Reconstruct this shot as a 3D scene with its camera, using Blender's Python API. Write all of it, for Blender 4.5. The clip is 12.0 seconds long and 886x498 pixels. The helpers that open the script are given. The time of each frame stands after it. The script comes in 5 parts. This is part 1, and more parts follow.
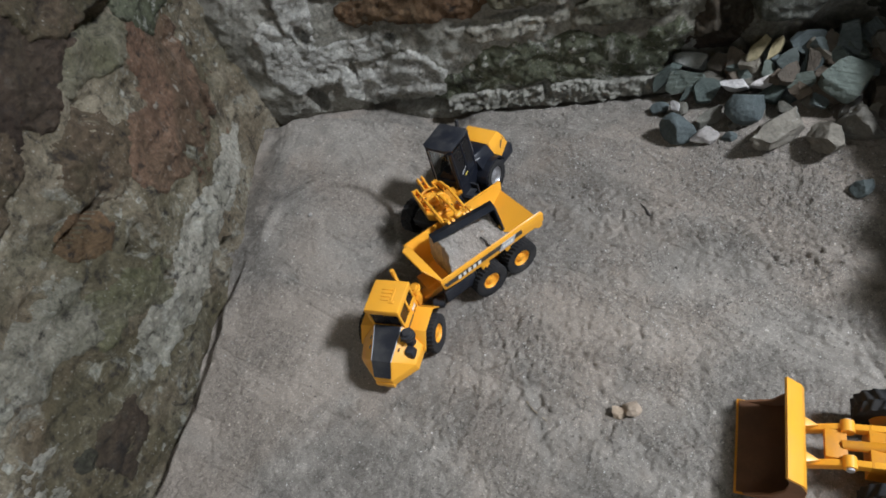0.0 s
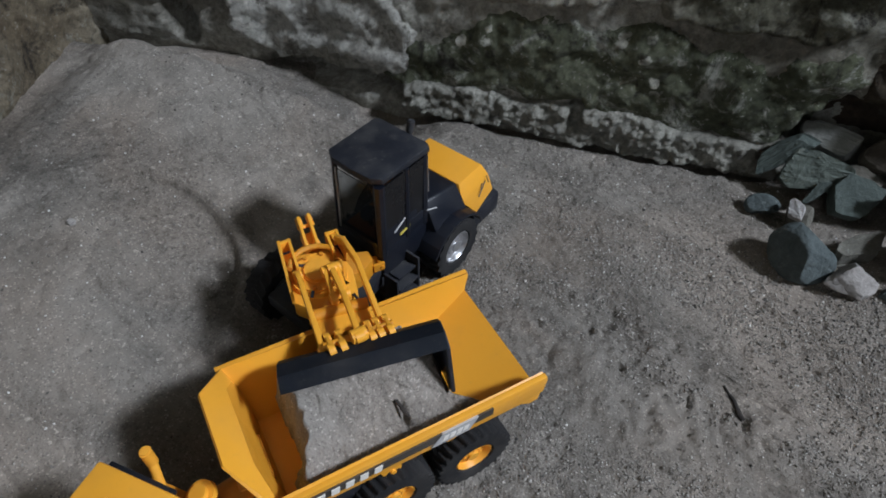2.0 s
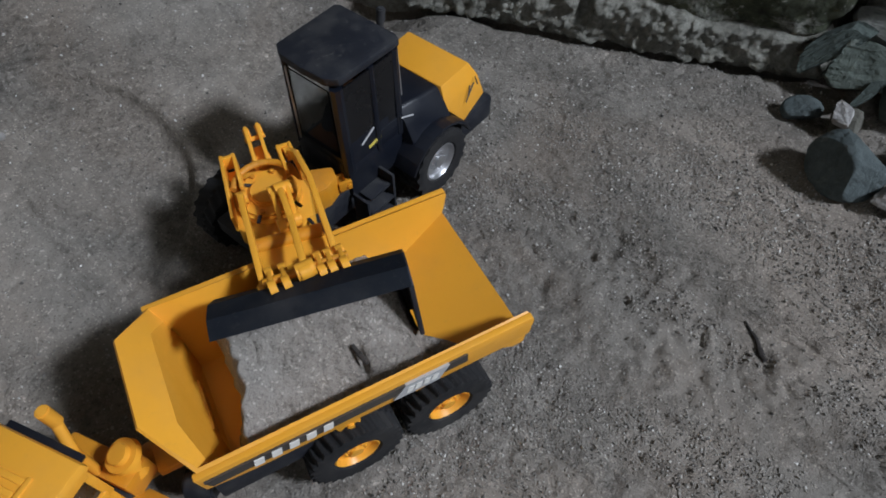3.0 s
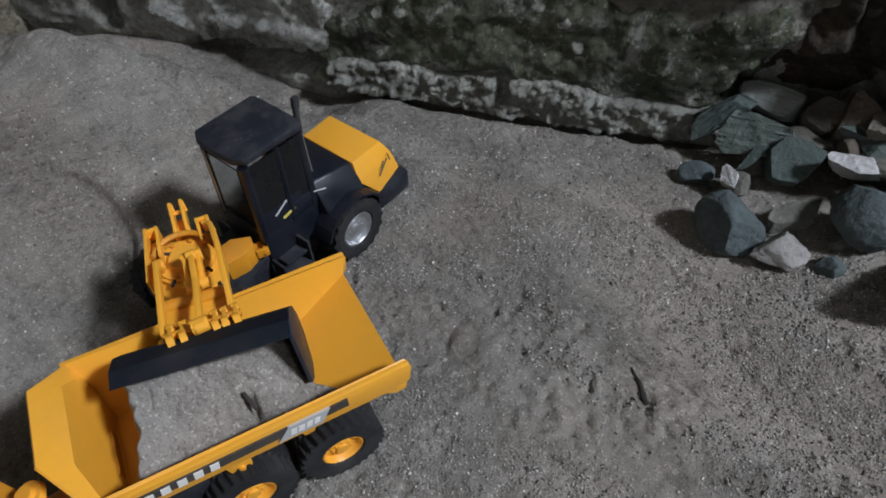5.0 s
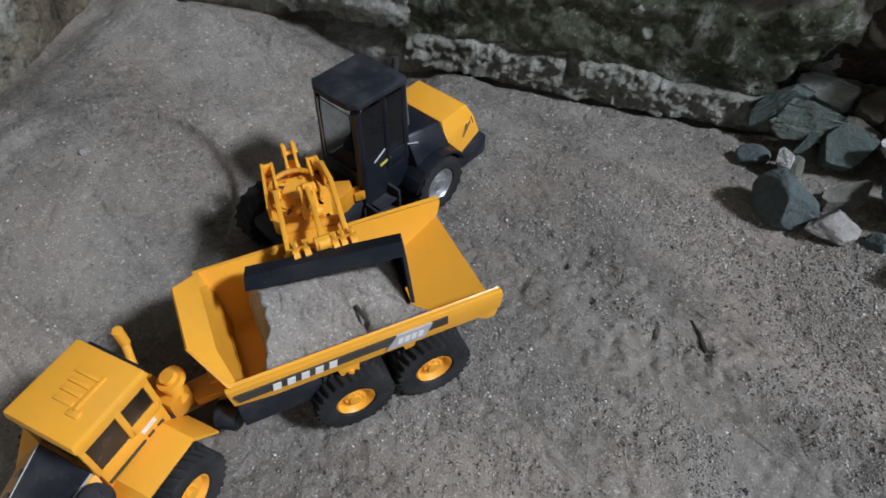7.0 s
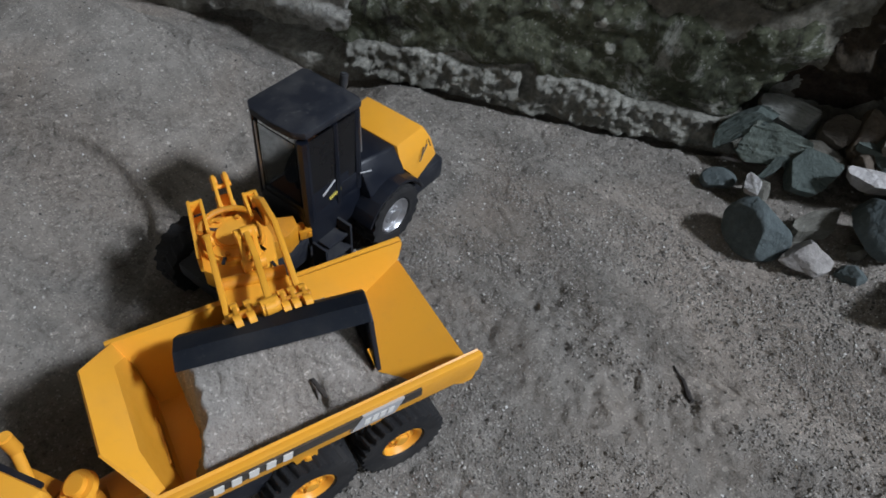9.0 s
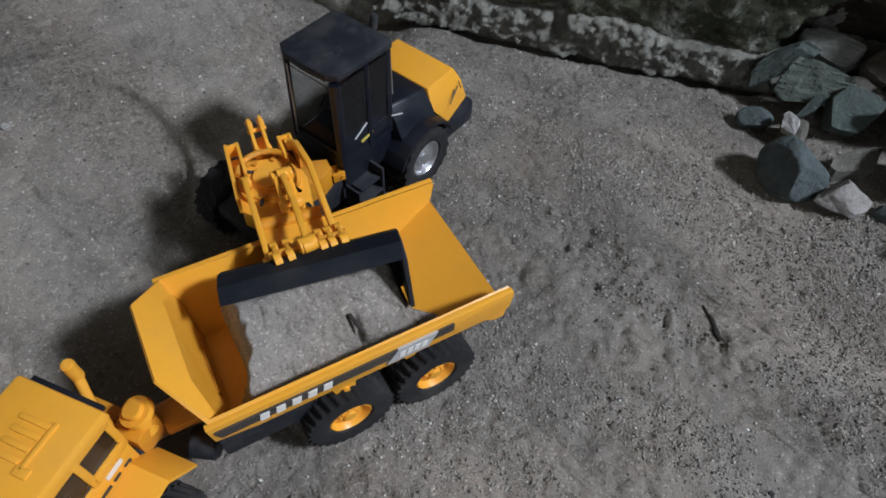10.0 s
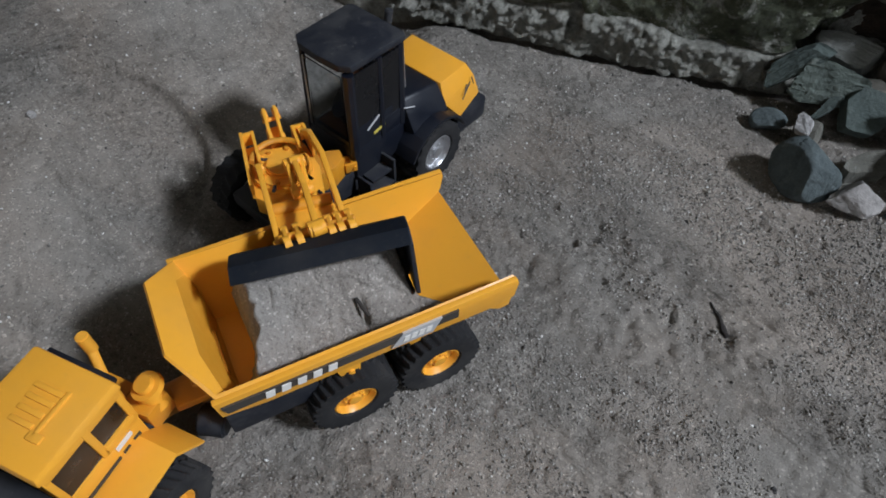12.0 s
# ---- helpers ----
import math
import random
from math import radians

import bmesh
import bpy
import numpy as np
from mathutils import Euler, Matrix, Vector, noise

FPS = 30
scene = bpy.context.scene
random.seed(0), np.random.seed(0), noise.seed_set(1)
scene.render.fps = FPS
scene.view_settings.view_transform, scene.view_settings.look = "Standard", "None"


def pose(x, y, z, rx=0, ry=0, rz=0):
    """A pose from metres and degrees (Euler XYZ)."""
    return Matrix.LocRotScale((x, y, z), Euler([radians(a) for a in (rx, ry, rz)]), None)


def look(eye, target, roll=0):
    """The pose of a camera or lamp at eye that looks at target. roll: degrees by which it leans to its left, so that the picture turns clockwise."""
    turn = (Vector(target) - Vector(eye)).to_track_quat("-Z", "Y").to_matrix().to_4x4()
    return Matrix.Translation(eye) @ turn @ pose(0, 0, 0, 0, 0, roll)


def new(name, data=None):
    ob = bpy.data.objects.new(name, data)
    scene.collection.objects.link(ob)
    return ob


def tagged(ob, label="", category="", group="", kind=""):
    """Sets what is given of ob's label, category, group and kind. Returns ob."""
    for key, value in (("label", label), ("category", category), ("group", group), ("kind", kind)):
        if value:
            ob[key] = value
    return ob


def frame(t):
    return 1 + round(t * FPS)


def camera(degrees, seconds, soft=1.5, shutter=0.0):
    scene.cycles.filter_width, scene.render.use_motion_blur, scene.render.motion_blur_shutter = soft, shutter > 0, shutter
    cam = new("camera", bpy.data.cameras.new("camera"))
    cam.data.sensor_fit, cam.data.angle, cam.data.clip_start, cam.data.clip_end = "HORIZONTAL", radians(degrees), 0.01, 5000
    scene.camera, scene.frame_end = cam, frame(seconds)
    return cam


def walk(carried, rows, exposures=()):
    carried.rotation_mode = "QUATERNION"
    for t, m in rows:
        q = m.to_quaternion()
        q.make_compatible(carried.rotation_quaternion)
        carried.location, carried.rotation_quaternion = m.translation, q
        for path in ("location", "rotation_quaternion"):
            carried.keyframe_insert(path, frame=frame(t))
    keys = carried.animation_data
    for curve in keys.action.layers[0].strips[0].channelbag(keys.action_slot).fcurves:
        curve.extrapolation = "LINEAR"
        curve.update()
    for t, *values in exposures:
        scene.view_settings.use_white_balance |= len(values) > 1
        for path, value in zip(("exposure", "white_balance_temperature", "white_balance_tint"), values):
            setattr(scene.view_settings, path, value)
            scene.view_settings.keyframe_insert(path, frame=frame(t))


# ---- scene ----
cam = camera(69.7, 12.0, soft=1.7)
PATH = [
    (0, (-0.154, -0.345, 0.481), (0.298, 0.95, -0.974), -21.5),
    (0.5, (-0.126, -0.346, 0.486), (0.419, 1.029, -0.861), -16.8),
    (1, (-0.08, -0.242, 0.397), (0.704, 1.053, -0.909), -5.0),
    (1.5, (-0.046, -0.157, 0.322), (0.689, 1.038, -1.104), -0.6),
    (2, (-0.038, -0.095, 0.274), (0.657, 1.08, -1.188), 1.9),
    (2.5, (-0.019, -0.087, 0.248), (0.516, 1.015, -1.332), -2.0),
    (3, (-0.006, -0.077, 0.242), (0.534, 0.943, -1.392), -0.5),
    (3.5, (0.007, -0.102, 0.257), (0.574, 0.933, -1.357), -1.3),
    (5.5, (0.027, -0.132, 0.26), (0.619, 1.079, -1.217), -2.5),
    (6, (0.001, -0.154, 0.257), (0.549, 1.044, -1.248), -1.3),
    (6.5, (-0.012, -0.151, 0.254), (0.544, 1.056, -1.241), -0.7),
    (7, (-0.023, -0.139, 0.263), (0.546, 1.079, -1.218), -0.6),
    (9, (-0.02, -0.091, 0.25), (0.76, 0.992, -1.24), 6.6),
    (9.5, (-0.024, -0.096, 0.252), (0.67, 0.938, -1.314), 4.8),
    (10, (-0.024, -0.096, 0.251), (0.621, 0.926, -1.342), 3.6),
    (10.5, (-0.021, -0.095, 0.252), (0.606, 0.929, -1.347), 3.3),
    (11, (-0.02, -0.095, 0.254), (0.549, 0.959, -1.348), 1.1),
    (11.5, (-0.022, -0.096, 0.254), (0.547, 0.964, -1.344), 1.7),
    (12, (-0.024, -0.105, 0.25), (0.579, 0.957, -1.333), 2.7),
]
EXPOSURES = [(0.0, -0.53, 6330, 10), (0.5, -0.52, 6330, 10), (1.0, -0.66, 6160, 10), (1.5, -0.78, 6070, 10), (2.5, -1.03, 6050, 10), (3.5, -1.06, 6050, 10),
             (5.5, -0.86, 6050, 10), (6.5, -0.71, 6050, 10), (7.2, -0.73, 6050, 10), (9.0, -0.85, 6050, 10), (12.0, -0.91, 6050, 10)]
walk(cam, [(t, look(eye, target, roll)) for t, eye, target, roll in PATH], EXPOSURES)

# ---------------------------------------------------------------- light
world = bpy.data.worlds.new("World")
scene.world = world
world.use_nodes = True
wn = world.node_tree.nodes
sky = wn.new("ShaderNodeTexSky")
sky.sky_type, sky.sun_disc = "NISHITA", False
sky.sun_elevation, sky.sun_rotation = radians(38), radians(135)
wn["Background"].inputs["Strength"].default_value = 0.04
world.node_tree.links.new(sky.outputs["Color"], wn["Background"].inputs["Color"])


def area_lamp(name, eye, target, sx, sy, watts, colour):
    data = bpy.data.lights.new(name, "AREA")
    data.shape, data.size, data.size_y, data.energy, data.color = "RECTANGLE", sx, sy, watts, colour
    ob = new(name, data)
    ob.matrix_world = look(eye, target)
    return ob


# room frame: u runs along the back wall from the corner, v along the left wall towards the opening
CORNER = Vector((0.0, 0.405, 0.0))
E1 = Vector((0.700, -0.714, 0.0)).normalized()
E2 = Vector((-0.714, -0.700, 0.0)).normalized()


def room(u, v, z=0.0):
    return CORNER + E1 * u + E2 * v + Vector((0, 0, z))


# Main daylight from beyond the ledge; its ceiling hatch is assumed, never in view.
ASSUMED_HATCH = (1.78, 2.12, 0.19, 0.47)
area_lamp("hatch_daylight", room(1.95, 0.33, 1.70), room(0.32, 0.28, 0.0), 0.34, 0.26, 114.0, (0.935, 0.985, 1.07))
# Weak fill lamp added behind the viewer to lift back wall and shadows.
area_lamp("window_daylight", room(0.50, 1.66, 0.72), room(0.35, 0.0, 0.10), 0.60, 0.44, 4.0, (0.96, 0.99, 1.03))

# ---------------------------------------------------------------- materials


def material(name, rough=0.6, metal=0.0, spec=0.5):
    m = bpy.data.materials.new(name)
    m.use_nodes = True
    nt = m.node_tree
    b = nt.nodes["Principled BSDF"]
    b.inputs["Roughness"].default_value = rough
    b.inputs["Metallic"].default_value = metal
    b.inputs["Specular IOR Level"].default_value = spec
    return m, nt, b


def coords(nt, scale=1.0, world_space=False):
    if world_space:
        c = nt.nodes.new("ShaderNodeNewGeometry").outputs["Position"]
    else:
        c = nt.nodes.new("ShaderNodeTexCoord").outputs["Object"]
    mp = nt.nodes.new("ShaderNodeMapping")
    mp.inputs["Scale"].default_value = (scale,) * 3 if isinstance(scale, (int, float)) else scale
    nt.links.new(c, mp.inputs["Vector"])
    return mp.outputs["Vector"]


def noise_tex(nt, vec, scale, detail=4.0, rough=0.55, distort=0.0):
    n = nt.nodes.new("ShaderNodeTexNoise")
    n.inputs["Scale"].default_value = scale
    n.inputs["Detail"].default_value = detail
    n.inputs["Roughness"].default_value = rough
    n.inputs["Distortion"].default_value = distort
    nt.links.new(vec, n.inputs["Vector"])
    return n.outputs["Fac"]


def voronoi_tex(nt, vec, scale, feature="F1", out="Distance", random=1.0):
    n = nt.nodes.new("ShaderNodeTexVoronoi")
    n.feature = feature
    n.inputs["Scale"].default_value = scale
    n.inputs["Randomness"].default_value = random
    nt.links.new(vec, n.inputs["Vector"])
    return n.outputs[out]


def ramp(nt, fac, stops):
    r = nt.nodes.new("ShaderNodeValToRGB")
    els = r.color_ramp.elements
    while len(els) < len(stops):
        els.new(0.5)
    for e, (p, c) in zip(els, stops):
        e.position = p
        e.color = (*c, 1.0) if len(c) == 3 else c
    nt.links.new(fac, r.inputs["Fac"])
    return r.outputs["Color"]


def grey(v):
    return (v, v, v)


def mix(nt, fac, a, b, mode="MIX"):
    m = nt.nodes.new("ShaderNodeMix")
    m.data_type, m.blend_type = "RGBA", mode
    for sock, val in ((m.inputs[0], fac), (m.inputs[6], a), (m.inputs[7], b)):
        if isinstance(val, (int, float)):
            sock.default_value = val
        elif isinstance(val, tuple):
            sock.default_value = (*val, 1.0)
        else:
            nt.links.new(val, sock)
    return m.outputs[2]


def bump(nt, b, heights, dist=0.001):
    prev = None
    for h, strength, d in heights:
        n = nt.nodes.new("ShaderNodeBump")
        n.inputs["Strength"].default_value = strength
        n.inputs["Distance"].default_value = d
        nt.links.new(h, n.inputs["Height"])
        if prev is not None:
            nt.links.new(prev, n.inputs["Normal"])
        prev = n.outputs["Normal"]
    nt.links.new(prev, b.inputs["Normal"])


STREAK = radians(-68)          # the way in which the sand has been dragged


def sand_material(name, dark=(0.150, 0.137, 0.119), light=(0.300, 0.275, 0.240), clods=1.0):
    m, nt, b = material(name, rough=0.95, spec=0.2)
    v = coords(nt, 1.0, True)
    fine = noise_tex(nt, v, 1500, 3, 0.7)
    mid = noise_tex(nt, v, 45, 6, 0.6, 0.4)
    big = noise_tex(nt, v, 7, 5, 0.6, 0.6)
    clod = noise_tex(nt, v, 120, 6, 0.70, 0.3)
    drag = nt.nodes.new("ShaderNodeMapping")
    drag.vector_type = "TEXTURE"
    drag.inputs["Rotation"].default_value = (0, 0, STREAK)
    drag.inputs["Scale"].default_value = (2.6, 1.0, 1.0)
    nt.links.new(v, drag.inputs["Vector"])
    churn = ramp(nt, noise_tex(nt, drag.outputs["Vector"], 17, 4, 0.55, 0.5), [(0.42, grey(0.05)), (0.56, grey(clods))])
    grains = voronoi_tex(nt, v, 1350, out="Color")
    gsep = nt.nodes.new("ShaderNodeSeparateColor")
    nt.links.new(grains, gsep.inputs[0])
    chips = voronoi_tex(nt, v, 520, out="Color")
    csep = nt.nodes.new("ShaderNodeSeparateColor")
    nt.links.new(chips, csep.inputs[0])
    base = ramp(nt, mid, [(0.28, dark), (0.68, light)])
    base = mix(nt, ramp(nt, big, [(0.42, grey(0.0)), (0.58, grey(0.85))]), base, (0.300, 0.253, 0.208))
    base = mix(nt, ramp(nt, fine, [(0.38, grey(0.0)), (0.62, grey(0.4))]), base, light)
    base = mix(nt, 0.8, base, ramp(nt, noise_tex(nt, v, 3.2, 4, 0.6, 0.8), [(0.36, grey(0.76)), (0.62, grey(1.10))]), "MULTIPLY")
    specks = ramp(nt, gsep.outputs[0], [(0.0, grey(0.45)), (0.14, grey(0.90)), (0.90, grey(1.04)), (0.985, grey(2.0))])
    base = mix(nt, 0.55, base, specks, "MULTIPLY")
    base = mix(nt, 0.7, base, ramp(nt, csep.outputs[0], [(0.0, grey(0.60)), (0.015, grey(0.97)), (0.992, grey(1.0)), (0.998, grey(2.0))]), "MULTIPLY")
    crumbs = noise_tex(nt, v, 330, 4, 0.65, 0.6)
    # Hollows of the clod and crumb bumps are coloured darker, in place of shade.
    pit_shade = mix(nt, churn, grey(1.0), ramp(nt, clod, [(0.34, grey(0.60)), (0.46, grey(0.97)), (0.72, grey(1.14))]))
    base = mix(nt, 0.75, base, pit_shade, "MULTIPLY")
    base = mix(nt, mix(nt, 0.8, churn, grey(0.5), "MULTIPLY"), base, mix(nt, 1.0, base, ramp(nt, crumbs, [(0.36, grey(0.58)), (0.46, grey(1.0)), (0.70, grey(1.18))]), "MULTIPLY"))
    nt.links.new(base, b.inputs["Base Color"])
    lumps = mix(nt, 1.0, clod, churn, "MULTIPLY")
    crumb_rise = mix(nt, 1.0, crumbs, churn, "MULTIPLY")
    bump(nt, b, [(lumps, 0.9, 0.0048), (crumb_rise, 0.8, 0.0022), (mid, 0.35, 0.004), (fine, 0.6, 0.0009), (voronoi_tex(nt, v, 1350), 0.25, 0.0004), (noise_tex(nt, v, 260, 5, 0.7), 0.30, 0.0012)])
    return m


def warped(nt, vec, scale, amount):
    """The coordinates pushed about by noise, so that cells lose their round outlines."""
    n = nt.nodes.new("ShaderNodeTexNoise")
    n.inputs["Scale"].default_value, n.inputs["Detail"].default_value = scale, 4.0
    nt.links.new(vec, n.inputs["Vector"])
    a = nt.nodes.new("ShaderNodeVectorMath")
    a.operation = "MULTIPLY_ADD"
    nt.links.new(n.outputs["Color"], a.inputs[0])
    a.inputs[1].default_value = (amount,) * 3
    nt.links.new(vec, a.inputs[2])
    return a.outputs[0]


def wall_material(name, base_a, base_b, lichen=(0.40, 0.40, 0.35), moss=(0.050, 0.056, 0.026), lich_amt=0.55, moss_amt=0.5, pit_stain=(0.028, 0.024, 0.020), brown=0.0, flake=(0.42, 0.42, 0.36)):
    m, nt, b = material(name, rough=0.92, spec=0.25)
    v = coords(nt, 1.0, True)
    w = warped(nt, v, 120, 0.012)
    n1 = noise_tex(nt, v, 16, 9, 0.70, 0.6)
    n2 = noise_tex(nt, v, 75, 7, 0.70)
    n3 = noise_tex(nt, v, 6, 6, 0.62, 0.8)
    n4 = noise_tex(nt, v, 30, 8, 0.75, 0.7)
    n5 = noise_tex(nt, v, 190, 5, 0.75)
    base = ramp(nt, n1, [(0.34, base_a), (0.62, base_b)])
    if brown:
        base = mix(nt, ramp(nt, noise_tex(nt, v, 5.5, 6, 0.65, 1.0), [(0.42, grey(0.0)), (0.58, grey(brown))]), base, (0.112, 0.082, 0.048))
    base = mix(nt, ramp(nt, n3, [(0.46, grey(0.0)), (0.60, grey(moss_amt))]), base, moss)
    base = mix(nt, ramp(nt, n4, [(0.60 - 0.08 * lich_amt, grey(0.0)), (0.68 - 0.08 * lich_amt, grey(lich_amt))]), base, lichen)
    here = ramp(nt, noise_tex(nt, v, 14, 4, 0.6), [(0.50, grey(0.0)), (0.60, grey(min(1.0, lich_amt * 1.3)))])
    flakes = mix(nt, 1.0, ramp(nt, voronoi_tex(nt, w, 72), [(0.22, grey(1.0)), (0.30, grey(0.0))]), here, "MULTIPLY")
    base = mix(nt, flakes, base, flake)
    specks = mix(nt, 1.0, ramp(nt, voronoi_tex(nt, w, 260), [(0.16, grey(1.0)), (0.26, grey(0.0))]), ramp(nt, n2, [(0.45, grey(0.0)), (0.6, grey(lich_amt))]), "MULTIPLY")
    base = mix(nt, specks, base, (0.44, 0.43, 0.38))
    # Hollows of the n2 bump are coloured dark, as pits in shade.
    base = mix(nt, ramp(nt, n2, [(0.34, grey(0.85)), (0.45, grey(0.0))]), base, pit_stain)
    base = mix(nt, ramp(nt, noise_tex(nt, v, 26, 8, 0.74, 1.2), [(0.33, grey(0.9)), (0.42, grey(0.0))]), base, pit_stain)
    # Fine n5 hollows are darkened and crests lightened the same way.
    base = mix(nt, 0.75, base, ramp(nt, n5, [(0.32, grey(0.40)), (0.68, grey(1.35))]), "MULTIPLY")
    nt.links.new(base, b.inputs["Base Color"])
    bump(nt, b, [(n1, 0.8, 0.014), (n2, 1.0, 0.006), (n5, 0.8, 0.0025)])
    return m


def rock_material(name, a, c, vein=(0.45, 0.45, 0.43)):
    m, nt, b = material(name, rough=0.82, spec=0.35)
    v = coords(nt)
    info = nt.nodes.new("ShaderNodeObjectInfo")
    n1 = noise_tex(nt, v, 28, 7, 0.65, 0.5)
    n2 = noise_tex(nt, v, 260, 4, 0.7)
    base = ramp(nt, n1, [(0.3, a), (0.7, c)])
    base = mix(nt, ramp(nt, noise_tex(nt, v, 60, 6, 0.7, 1.0), [(0.60, grey(0.0)), (0.70, grey(0.5))]), base, vein)
    tint = ramp(nt, info.outputs["Random"], [(0.0, (0.72, 0.75, 0.74)), (0.5, grey(1.0)), (1.0, (1.18, 1.14, 1.06))])
    base = mix(nt, 1.0, base, tint, "MULTIPLY")
    base = mix(nt, 0.6, base, ramp(nt, n2, [(0.3, grey(0.6)), (0.7, grey(1.25))]), "MULTIPLY")
    nt.links.new(base, b.inputs["Base Color"])
    bump(nt, b, [(n1, 0.8, 0.005), (noise_tex(nt, v, 90, 6, 0.7), 0.7, 0.002), (n2, 0.7, 0.0010)])
    return m


def paint_material(name, colour, rough=0.36, dust=(0.25, 0.2, 0.15), dust_amt=0.25, spec=0.5):
    m, nt, b = material(name, rough=rough, spec=spec)
    v = coords(nt, 1.0, True)
    n1 = noise_tex(nt, v, 45, 5, 0.65)
    n2 = noise_tex(nt, v, 420, 4, 0.7)
    c = mix(nt, ramp(nt, n1, [(0.45, grey(0.0)), (0.75, grey(dust_amt))]), colour, dust)
    c = mix(nt, ramp(nt, n2, [(0.60, grey(0.0)), (0.72, grey(dust_amt * 0.9))]), c, dust)
    nt.links.new(c, b.inputs["Base Color"])
    r = ramp(nt, n1, [(0.35, grey(rough)), (0.75, grey(min(1.0, rough + 0.28)))])
    nt.links.new(r, b.inputs["Roughness"])
    bump(nt, b, [(n2, 0.12, 0.0003)])
    return m


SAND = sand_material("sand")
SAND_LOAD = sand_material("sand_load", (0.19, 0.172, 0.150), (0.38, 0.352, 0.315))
MORTAR = wall_material("mortar_wall", (0.155, 0.130, 0.088), (0.350, 0.306, 0.222), lichen=(0.33, 0.33, 0.28), lich_amt=0.6, moss_amt=0.45, brown=0.75)
MORTAR_BACK = wall_material("pale_mortar_wall", (0.30, 0.290, 0.248), (0.48, 0.465, 0.405), lich_amt=0.5, moss_amt=0.35, brown=0.45, pit_stain=(0.17, 0.158, 0.13))
STONE_GREEN = wall_material("green_stone", (0.072, 0.080, 0.050), (0.150, 0.158, 0.104), flake=(0.66, 0.66, 0.58), lich_amt=0.85, moss_amt=0.45)
STONE_RED = wall_material("red_stone", (0.115, 0.068, 0.044), (0.220, 0.138, 0.090), lichen=(0.26, 0.20, 0.15), moss=(0.085, 0.064, 0.038), lich_amt=0.35, moss_amt=0.6)
STONE_ORANGE = wall_material("orange_stone", (0.105, 0.058, 0.030), (0.205, 0.125, 0.070), lichen=(0.20, 0.17, 0.12), lich_amt=0.2, moss_amt=0.3)
STONE_UMBER = wall_material("umber_stone", (0.070, 0.052, 0.034), (0.135, 0.100, 0.064), lichen=(0.24, 0.22, 0.16), lich_amt=0.45, moss_amt=0.6)
STONE_MOSS = wall_material("mossy_stone", (0.105, 0.095, 0.062), (0.230, 0.210, 0.148), lichen=(0.30, 0.30, 0.23), moss=(0.078, 0.080, 0.034), lich_amt=0.45, moss_amt=0.75)
STONE_BLOCK = wall_material("grey_block", (0.075, 0.078, 0.066), (0.150, 0.154, 0.132), lich_amt=0.35, moss_amt=0.4)
STONE_GREY = wall_material("grey_stone", (0.160, 0.148, 0.112), (0.320, 0.300, 0.238), lich_amt=0.5, moss_amt=0.5)
STONE_PALE = wall_material("pale_plaster", (0.36, 0.350, 0.312), (0.60, 0.585, 0.53), lich_amt=0.5, moss_amt=0.2, pit_stain=(0.13, 0.12, 0.10))
STONE_LIME = wall_material("lime_mortar", (0.245, 0.230, 0.186), (0.445, 0.420, 0.350), lich_amt=0.6, moss_amt=0.35)
STRIP = wall_material("crumbling_mortar", (0.22, 0.214, 0.182), (0.40, 0.392, 0.340), lich_amt=0.12, moss_amt=0.30, pit_stain=(0.11, 0.104, 0.086))
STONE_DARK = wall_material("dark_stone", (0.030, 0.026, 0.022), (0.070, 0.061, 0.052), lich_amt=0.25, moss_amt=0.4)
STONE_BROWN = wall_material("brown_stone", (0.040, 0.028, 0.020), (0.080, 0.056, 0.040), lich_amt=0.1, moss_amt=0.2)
# Pale skin for unseen surfaces, chosen to bounce light into the shadows.
BOUNCE_PALE = wall_material("old_whitewash", (0.22, 0.215, 0.20), (0.36, 0.35, 0.33), lich_amt=0.2, moss_amt=0.1)
SLATE = rock_material("blue_grey_rock", (0.052, 0.066, 0.067), (0.104, 0.124, 0.123), (0.20, 0.22, 0.21))
GREEN_SLATE = rock_material("green_slate", (0.052, 0.066, 0.060), (0.115, 0.138, 0.124), (0.24, 0.26, 0.235))
TAN_ROCK = rock_material("tan_rock", (0.085, 0.078, 0.064), (0.230, 0.212, 0.178))
OCHRE_ROCK = rock_material("ochre_rock", (0.17, 0.145, 0.080), (0.33, 0.285, 0.175))
BROWN_ROCK = rock_material("brown_rock", (0.052, 0.042, 0.032), (0.130, 0.104, 0.078), (0.22, 0.19, 0.15))
PINK_ROCK = rock_material("pale_rock", (0.24, 0.215, 0.200), (0.44, 0.405, 0.38))
PALE_CHIP = rock_material("white_chip", (0.36, 0.34, 0.33), (0.56, 0.54, 0.52), (0.7, 0.68, 0.66))
PALE_SLATE = rock_material("pale_slate", (0.15, 0.155, 0.145), (0.30, 0.305, 0.285))
CHIP = rock_material("tan_chip", (0.25, 0.195, 0.145), (0.42, 0.345, 0.27))
YELLOW = paint_material("yellow_paint", (0.85, 0.390, 0.032), 0.28, (0.45, 0.27, 0.09), 0.14)
YELLOW_DEEP = paint_material("yellow_casting", (0.66, 0.27, 0.012), 0.40, (0.30, 0.17, 0.06), 0.45)
BLACK = paint_material("black_plastic", (0.006, 0.008, 0.014), 0.32, (0.06, 0.056, 0.05), 0.10)
BLACK_DUSTY = paint_material("dusty_black", (0.010, 0.012, 0.018), 0.50, (0.12, 0.115, 0.105), 0.36)
BUCKET = paint_material("dark_bucket_paint", (0.016, 0.021, 0.031), 0.42, (0.16, 0.14, 0.12), 0.30)
